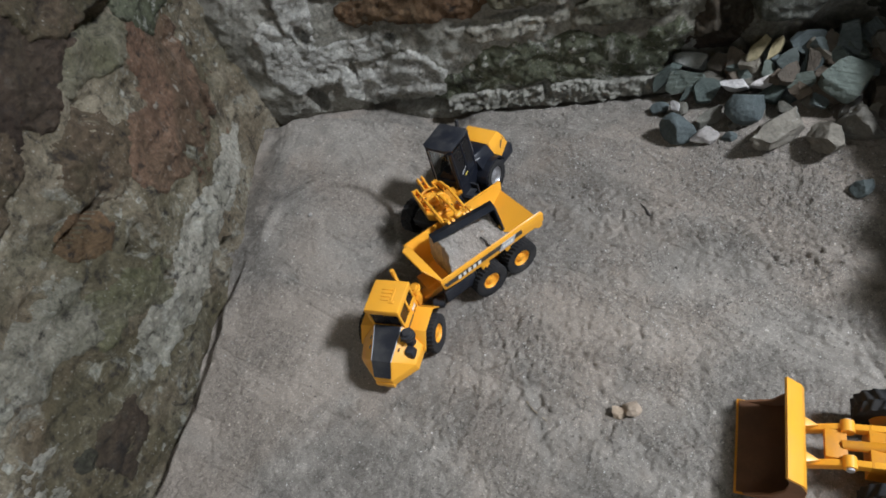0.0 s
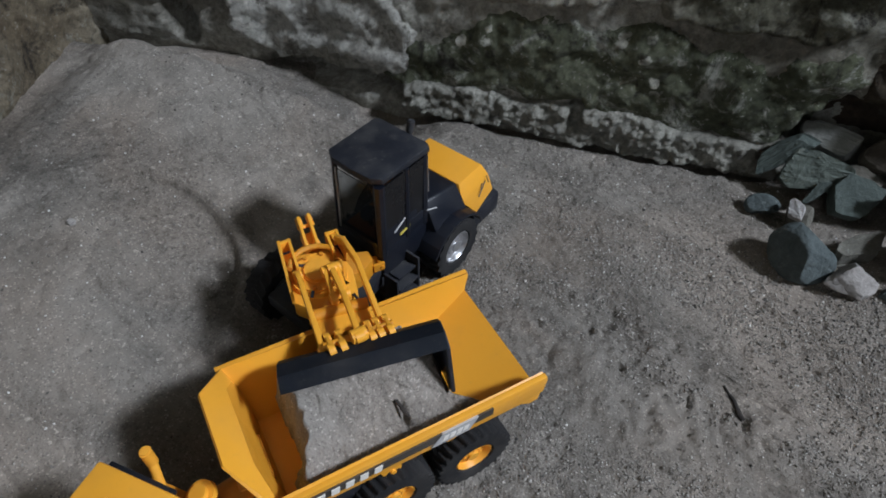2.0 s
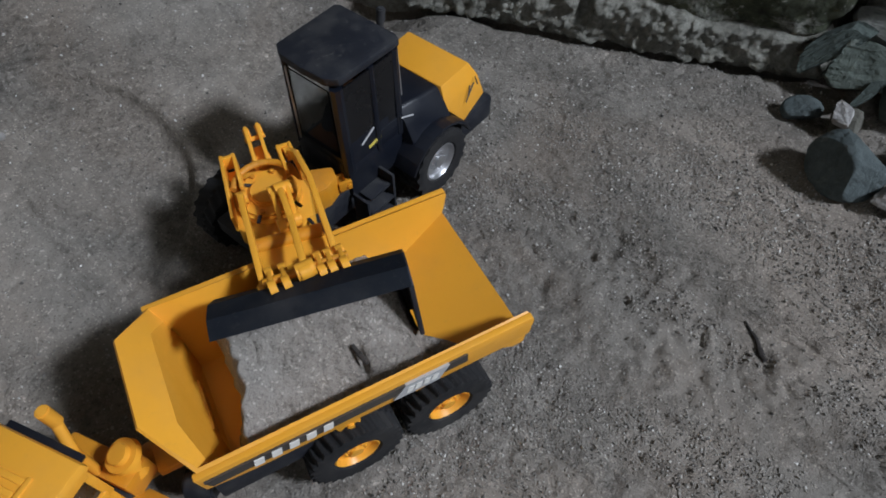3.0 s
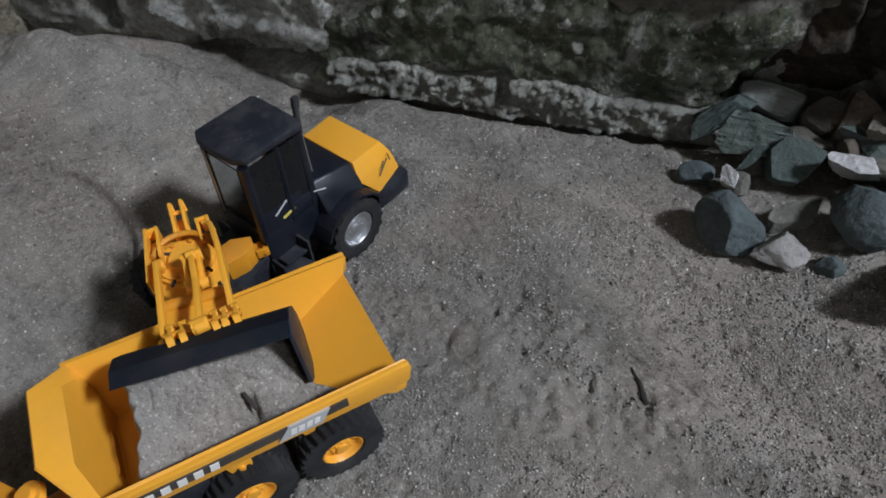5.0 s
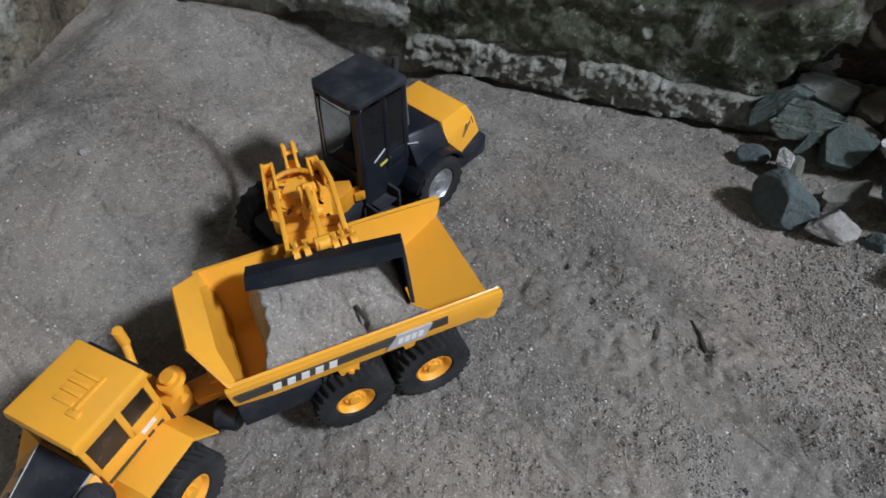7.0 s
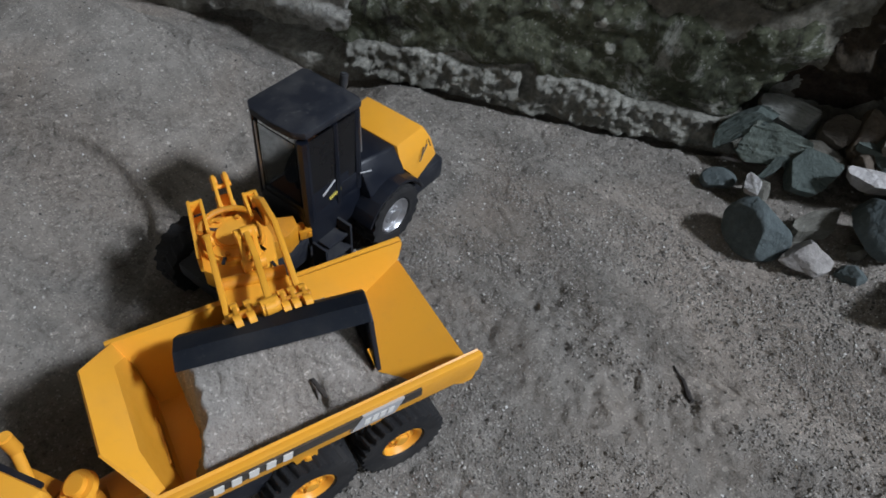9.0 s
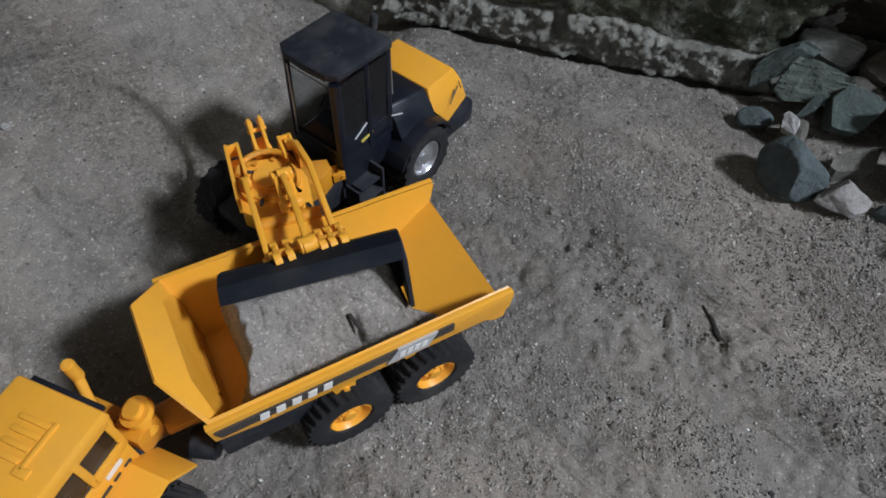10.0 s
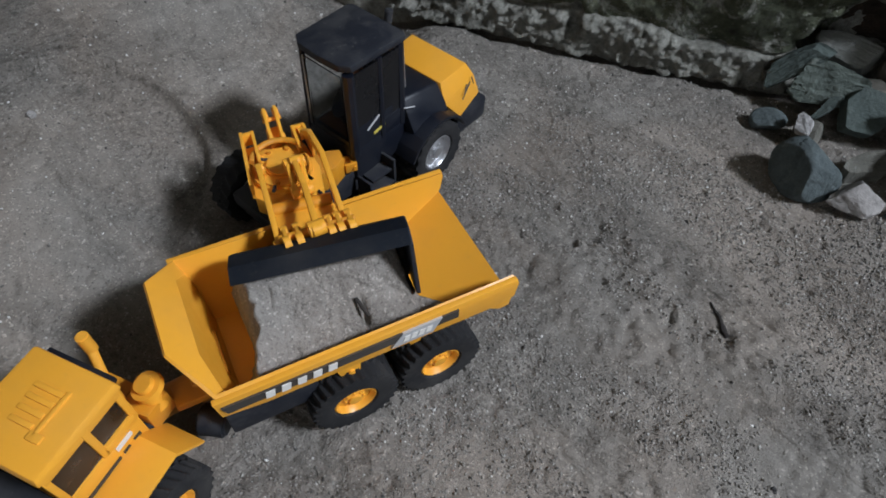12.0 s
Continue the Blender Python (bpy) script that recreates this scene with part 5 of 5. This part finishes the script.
for x in (0.0108, 0.0158):
    bar([(x + 0.0008, 0.1240, 0.0600), (x - 0.0008, 0.1110, 0.0560)], 0.0015, 0.0070, bm, 0.0024)
box((0.0128, 0.1155, 0.0535), (0.0060, 0.0100, 0.0040), 0.0005, bm)
rod((0.0098, 0.1215, 0.0590), (0.0180, 0.1215, 0.0590), 0.0010, bm, seg=10)
bpart("clevis", bm, YELLOW, "upright yellow clevis", turn)
# lift arms
bpart("lift_arm", bar([(0.0232, 0.1070, 0.0590), (0.0246, 0.1000, 0.0632), (0.0240, 0.0834, 0.0665), (0.0192, 0.0460, 0.0645)], 0.0023, 0.0046, None, 0.0028), YELLOW, "curved yellow lift arm")
bpart("lift_arm", bar([(-0.0004, 0.0935, 0.0590), (-0.0012, 0.0885, 0.0640), (-0.0056, 0.0530, 0.0655), (-0.0064, 0.0470, 0.0640)], 0.0023, 0.0044, None, 0.0027), YELLOW, "yellow lift arm")
# tilt linkage
bm = bmesh.new()
for x in (0.0096, 0.0152):
    bar([(x + 0.0004, 0.0860, 0.0640), (x - 0.0016, 0.0720, 0.0620)], 0.0018, 0.0050, bm, 0.0027)
rod((0.0070, 0.0725, 0.0620), (0.0155, 0.0725, 0.0620), 0.0015, bm, seg=12)
bpart("rocker", bm, YELLOW, "yellow tilt rocker")
bm = bar([(0.0128, 0.0850, 0.0655), (0.0112, 0.0680, 0.0680), (0.0076, 0.0430, 0.0712)], 0.0024, 0.0040, None, 0.0026)
rod((0.0046, 0.0440, 0.0708), (0.0108, 0.0440, 0.0708), 0.0030, bm, seg=14)
bpart("tilt_link", bm, YELLOW, "yellow tilt link")
bm = rod((-0.0045, 0.0700, 0.0585), (0.0205, 0.0655, 0.0585), 0.0030, seg=16)
bpart("cross_tube", bm, YELLOW_DEEP, "dusty yellow cross tube between the arms")
bm = bmesh.new()
extrude([(-0.0058, 0.0580), (-0.0045, 0.0680), (0.0205, 0.0640), (0.0190, 0.0545)], "z", 0.0555, 0.0590, 0.0006, bm)
bpart("arm_plate", bm, YELLOW, "flat yellow plate between the arms")
for x in (-0.0034, 0.0012, 0.0130, 0.0165, 0.0206):
    bm = bar([(x + 0.0004, 0.0500 - 0.1 * (x - 0.006), 0.0655), (x - 0.0004, 0.0430 - 0.1 * (x - 0.006), 0.0680)], 0.0016, 0.0056, None, 0.0030)
    bpart("bucket_lug", bm, YELLOW, "yellow bucket lug")
bm = rod((-0.0060, 0.0472, 0.0680), (0.0225, 0.0448, 0.0680), 0.0015)
bpart("pin", bm, YELLOW_DEEP, "cross pin through the lugs")


def bucket(prof, w, thick, side, tilt):
    """A bucket shell swept across its width with one side plate (the other end is buried in the load); the outline runs from lip to lip."""
    bm = bmesh.new()
    n = len(prof)
    a = [bm.verts.new((-w / 2, *p)) for p in prof]
    b = [bm.verts.new((w / 2, *p)) for p in prof]
    for k in range(n - 1):
        bm.faces.new((a[k], a[k + 1], b[k + 1], b[k]))
    bmesh.ops.solidify(bm, geom=bm.faces[:], thickness=thick)
    extrude(side, "x", w / 2 - 0.0008, w / 2 + 0.0008, 0.0003, bm)
    bmesh.ops.transform(bm, matrix=tilt, verts=bm.verts[:])
    return bm


BK = [(-0.0062, -0.0006), (0.0005, 0.0012), (0.0075, -0.0010), (0.0135, -0.0075), (0.0155, -0.0160), (0.0130, -0.0250), (0.0040, -0.0330)]
SIDE = [(-0.0062, -0.0006), (0.0005, 0.0012), (0.0075, -0.0010), (0.0135, -0.0075), (0.0155, -0.0160), (0.0130, -0.0250), (0.0040, -0.0345), (-0.0050, -0.0320), (-0.0105, -0.0262), (-0.0080, -0.0120)]
bm = bucket(BK, 0.0640, 0.0012, SIDE, pose(0.0050, 0.0345, 0.0700, 0, -4.0, -12.7))
bpart("bucket", bm, BUCKET, "dark blue-grey bucket tipped over the bed", None, 25)

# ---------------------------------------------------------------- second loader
# Brown puts the shade inside the bucket into the colour, with some soiling.
SHADED_SOIL = paint_material("soiled_metal", (0.230, 0.105, 0.050), 0.7, (0.10, 0.070, 0.050), 0.5)
L2 = pose(0.0538, -0.2608, 0.0025, 0, 0, 126.9)
loader2 = thing("toy_wheel_loader", L2, "yellow toy wheel loader with a wide bucket resting on the sand", "toy loader")
bm = bmesh.new()
prof = [(0.0285, 0.0012), (0.0060, 0.0008), (-0.0060, 0.0040), (-0.0125, 0.0120), (-0.0130, 0.0240), (-0.0085, 0.0350), (0.0010, 0.0425)]
a = [bm.verts.new((p[0], -0.036, p[1])) for p in prof]
b = [bm.verts.new((p[0], 0.036, p[1])) for p in prof]
for k in range(len(prof) - 1):
    bm.faces.new((a[k], a[k + 1], b[k + 1], b[k]))
bmesh.ops.solidify(bm, geom=bm.faces[:], thickness=0.0014)
bk2 = part("bucket", bm, YELLOW, loader2, "wide yellow bucket", None, 28)
for s in (-1, 1):
    bm = bmesh.new()
    extrude([(0.0230, 0.0016)] + prof[1:] + [(-0.0020, 0.0330), (-0.0010, 0.0200), (0.0060, 0.0090)], "y", s * 0.0350 - 0.0009, s * 0.0350 + 0.0009, 0.0003, bm)
    part("side_plate", bm, SHADED_SOIL, bk2, "side plate, soiled and coloured brown for its shade")
# Inner shell added only to darken the bucket's shaded inside.
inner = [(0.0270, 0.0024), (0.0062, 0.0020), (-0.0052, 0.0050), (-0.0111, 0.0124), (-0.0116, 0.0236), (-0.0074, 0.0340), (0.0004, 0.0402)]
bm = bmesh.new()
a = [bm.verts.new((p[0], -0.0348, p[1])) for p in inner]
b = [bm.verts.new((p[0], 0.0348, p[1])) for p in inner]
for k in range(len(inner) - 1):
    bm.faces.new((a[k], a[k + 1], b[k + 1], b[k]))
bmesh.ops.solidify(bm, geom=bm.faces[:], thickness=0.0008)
part("lining", bm, SHADED_SOIL, bk2, "soiled inside of the bucket, coloured dark for shade")
bm = bmesh.new()
extrude([(0.0016, 0.0420), (-0.0082, 0.0342), (-0.0104, 0.0300), (-0.0122, 0.0306), (-0.0098, 0.0356), (0.0002, 0.0440)], "y", -0.0362, 0.0362, 0.0004, bm)
part("top_band", bm, YELLOW, bk2, "yellow reinforcing band along the bucket's top edge")
for s in (-1, 1):
    bm = bmesh.new()
    for p, q in (((-0.012, s * 0.0125, 0.0160), (-0.036, s * 0.0125, 0.0270)), ((-0.036, s * 0.0125, 0.0270), (-0.075, s * 0.0125, 0.0340))):
        p, q = Vector(p), Vector(q)
        dd = q - p
        box((0, 0, 0), (dd.length + 0.002, 0.0046, 0.0070), 0.0010, bm, Matrix.Translation((p + q) / 2) @ dd.to_track_quat("X", "Z").to_matrix().to_4x4())
    rod((-0.037, s * 0.0085, 0.0290), (-0.037, s * 0.0165, 0.0290), 0.0042, bm, seg=14)
    part("lift_arm", bm, YELLOW, loader2, "yellow lift arm")
    bm = solid([(-0.011, s * 0.0085, 0.0230), (-0.011, s * 0.0165, 0.0230), (-0.021, s * 0.0125, 0.0210), (-0.011, s * 0.0085, 0.0290), (-0.011, s * 0.0165, 0.0290), (-0.021, s * 0.0125, 0.0260)],
               [(0, 1, 2), (5, 4, 3), (0, 3, 4, 1), (1, 4, 5, 2), (2, 5, 3, 0)], 0.0004)
    part("bucket_lug", bm, YELLOW, loader2)
    bm = rod((-0.037, s * 0.0160, 0.0290), (-0.037, s * 0.0178, 0.0290), 0.0026, seg=12)
    part("pin", bm, PLATE, loader2, "bright pin head")
bm = rod((-0.034, 0, 0.0270), (-0.080, 0, 0.0380), 0.0035, seg=14)
box((-0.030, 0, 0.0255), (0.0130, 0.0200, 0.0060), 0.001, bm)
part("tilt_cylinder", bm, YELLOW_DEEP, loader2)
bm = box((-0.078, 0, 0.0230), (0.060, 0.030, 0.020), 0.001)
part("front_frame", bm, YELLOW_DEEP, loader2)
bm = box((-0.165, 0, 0.0330), (0.080, 0.044, 0.030), 0.003)
part("engine_cover", bm, YELLOW, loader2)
bm = box((-0.115, 0, 0.0500), (0.034, 0.034, 0.044), 0.002)
part("cab", bm, BLACK, loader2, "dark cab")
bm = box((-0.115, 0, 0.0740), (0.040, 0.040, 0.004), 0.001)
part("roof", bm, YELLOW, loader2)
w2 = wheel(loader2, pose(-0.062, -0.0325, 0.0185), 0.0200, 0.0165, RUBBER, YELLOW, 0.0100, "wheel", 16, "black rubber tyre with slanted lugs", "yellow wheel rim")
wheel_copy(w2, loader2, pose(-0.062, 0.0325, 0.0185, 0, 0, 180))
wheel_copy(w2, loader2, pose(-0.160, -0.0325, 0.0185))
wheel_copy(w2, loader2, pose(-0.160, 0.0325, 0.0185, 0, 0, 180))

# ---------------------------------------------------------------- small things on the sand
# Dark bent rod added in place of a shaded furrow with dark crumbs.
bm = bmesh.new()
bend = [(0.1700, -0.0215), (0.1690, -0.0265), (0.1680, -0.0300), (0.1662, -0.0340), (0.1645, -0.0370), (0.1640, -0.0395)]
for k, ((x0, y0), (x1, y1)) in enumerate(zip(bend, bend[1:])):
    rod((x0, y0, sand_height(x0, y0) + 0.0004), (x1, y1, sand_height(x1, y1) + 0.0004), (0.0005, 0.0009, 0.0010, 0.0015, 0.0013)[k], bm, seg=8)
tagged(new("twig", finish(bm, "twig", DARK_SCRAP)), "dark bent rod on the sand standing in for a dark furrow", "twig")


def grains(name, count, box_uv, size, mat, label, seed, bare=1.0, patch=None):
    """Many single grains and chips strewn on the sand, one object; patch gives the middle and spread of a cluster."""
    rnd = random.Random(seed)
    base = [Vector(p) for p in ((1, 0, 0), (-1, 0, 0), (0, 1, 0), (0, -1, 0), (0, 0, 1), (0, 0, -1))]
    tris = ((0, 2, 4), (2, 1, 4), (1, 3, 4), (3, 0, 4), (2, 0, 5), (1, 2, 5), (3, 1, 5), (0, 3, 5))
    verts, faces = [], []
    for _ in range(count):
        x, y = rnd.uniform(box_uv[0], box_uv[1]), rnd.uniform(box_uv[2], box_uv[3])
        p = Vector((x, y, 0)) - CORNER
        if p.dot(E1) < 0.005 or p.dot(E2) < 0.005:
            continue
        along, over = x * math.cos(STREAK) + y * math.sin(STREAK), y * math.cos(STREAK) - x * math.sin(STREAK)
        churned = smooth(0.17, 0.26, p.dot(E1)) * smooth(-0.22, 0.26, noise.noise(Vector((along * 13, over * 34, 3.3))) + 0.4 * noise.noise(Vector((x * 70, y * 70, 9.1)))) * (0.35 + 0.65 * smooth(0.36, 0.22, p.dot(E2))) * (0.3 + 0.7 * smooth(0.04, 0.13, p.dot(E2)))
        if rnd.random() > bare + (1 - bare) * churned:
            continue
        if patch and rnd.random() > math.exp(-((x - patch[0]) ** 2 + (y - patch[1]) ** 2) / patch[2] ** 2):
            continue
        s = size[0] + (size[1] - size[0]) * rnd.random() ** 3
        rot = Euler((rnd.uniform(0, 6), rnd.uniform(0, 6), rnd.uniform(0, 6))).to_matrix()
        sq = Vector((s * rnd.uniform(0.7, 1.3), s * rnd.uniform(0.7, 1.2), s * rnd.uniform(0.5, 0.9)))
        o = Vector((x, y, sand_height(x, y) + s * 0.2))
        k = len(verts)
        verts += [o + rot @ Vector((q.x * sq.x, q.y * sq.y, q.z * sq.z)) for q in base]
        faces += [(a + k, b + k, c + k) for a, b, c in tris]
    me = bpy.data.meshes.new(name)
    me.from_pydata(verts, [], faces)
    me.materials.append(mat)
    return tagged(new(name, me), label, "gravel", kind="stuff")


def grain_material(name, stops):
    m, nt, b = material(name, 0.85, 0.0, 0.4)
    g = nt.nodes.new("ShaderNodeNewGeometry")
    nt.links.new(ramp(nt, g.outputs["Random Per Island"], stops), b.inputs["Base Color"])
    return m


GRAIN = grain_material("sand_grains", [(0.0, (0.070, 0.066, 0.061)), (0.30, (0.16, 0.147, 0.130)), (0.72, (0.27, 0.250, 0.222)), (0.93, (0.42, 0.40, 0.36)), (1.0, (0.72, 0.70, 0.66))])
grains("sand_grains", 130000, (-0.25, 0.42, -0.24, 0.36), (0.00030, 0.00100), GRAIN, "loose coarse grains on the sand", 5, 0.14)
CRUMB = grain_material("sand_crumbs", [(0.0, (0.170, 0.156, 0.138)), (0.5, (0.255, 0.234, 0.207)), (0.9, (0.340, 0.316, 0.282)), (1.0, (0.58, 0.56, 0.52))])
grains("sand_crumbs", 110000, (-0.06, 0.31, -0.20, 0.20), (0.00028, 0.00092), CRUMB, "small crumbs of churned sand", 31, 0.03)
DARKGRAIN = grain_material("dark_chips", [(0.0, (0.035, 0.033, 0.032)), (0.6, (0.085, 0.079, 0.073)), (1.0, (0.17, 0.157, 0.142))])
grains("dark_chips", 60, (0.05, 0.42, -0.20, 0.14), (0.0005, 0.0016), DARKGRAIN, "dark stone chips strewn on the sand", 8)
grains("dark_grit", 1700, (0.225, 0.300, -0.075, 0.000), (0.0003, 0.0011), DARKGRAIN, "dark grit strewn beside the pale stone", 21, 1.0, (0.262, -0.034, 0.020))
grains("dark_grit", 800, (0.235, 0.330, -0.165, -0.070), (0.0003, 0.0010), DARKGRAIN, "dark grit strewn before the brown boulders", 22, 1.0, (0.285, -0.118, 0.026))
PALEGRAIN = grain_material("pale_grains", [(0.0, (0.40, 0.38, 0.35)), (1.0, (0.72, 0.71, 0.68))])
grains("pale_grains", 1100, (-0.25, 0.42, -0.20, 0.36), (0.0003, 0.0009), PALEGRAIN, "pale quartz grains strewn on the sand", 11)
STRAW = ((-0.052, -0.108), (-0.053, -0.118), (-0.051, -0.132))
STRAW_SKIN = paint_material("straw_skin", (0.30, 0.25, 0.18), 0.8, (0.2, 0.17, 0.13), 0.3)
bm = rod((STRAW[0][0], STRAW[0][1], sand_height(*STRAW[0]) + 0.0007), (STRAW[1][0], STRAW[1][1], sand_height(*STRAW[1]) + 0.0009), 0.0005, seg=6)
rod((STRAW[1][0], STRAW[1][1], sand_height(*STRAW[1]) + 0.0009), (STRAW[2][0], STRAW[2][1], sand_height(*STRAW[2]) + 0.0006), 0.0005, bm, seg=6)
tagged(new("straw", finish(bm, "straw", STRAW_SKIN)), "thin pale straw lying on the sand", "straw")
bm = rod((-0.0910, 0.2160, 0.0), (-0.0880, 0.2185, 0.0), 0.0026, seg=7, bev=0.0008)
peb = tagged(new("pebble", finish(bm, "pebble", PINK_ROCK)), "small white pebble on the sand bank", "pebble")
peb.location.z = sand_height(-0.0895, 0.2172) + 0.0008
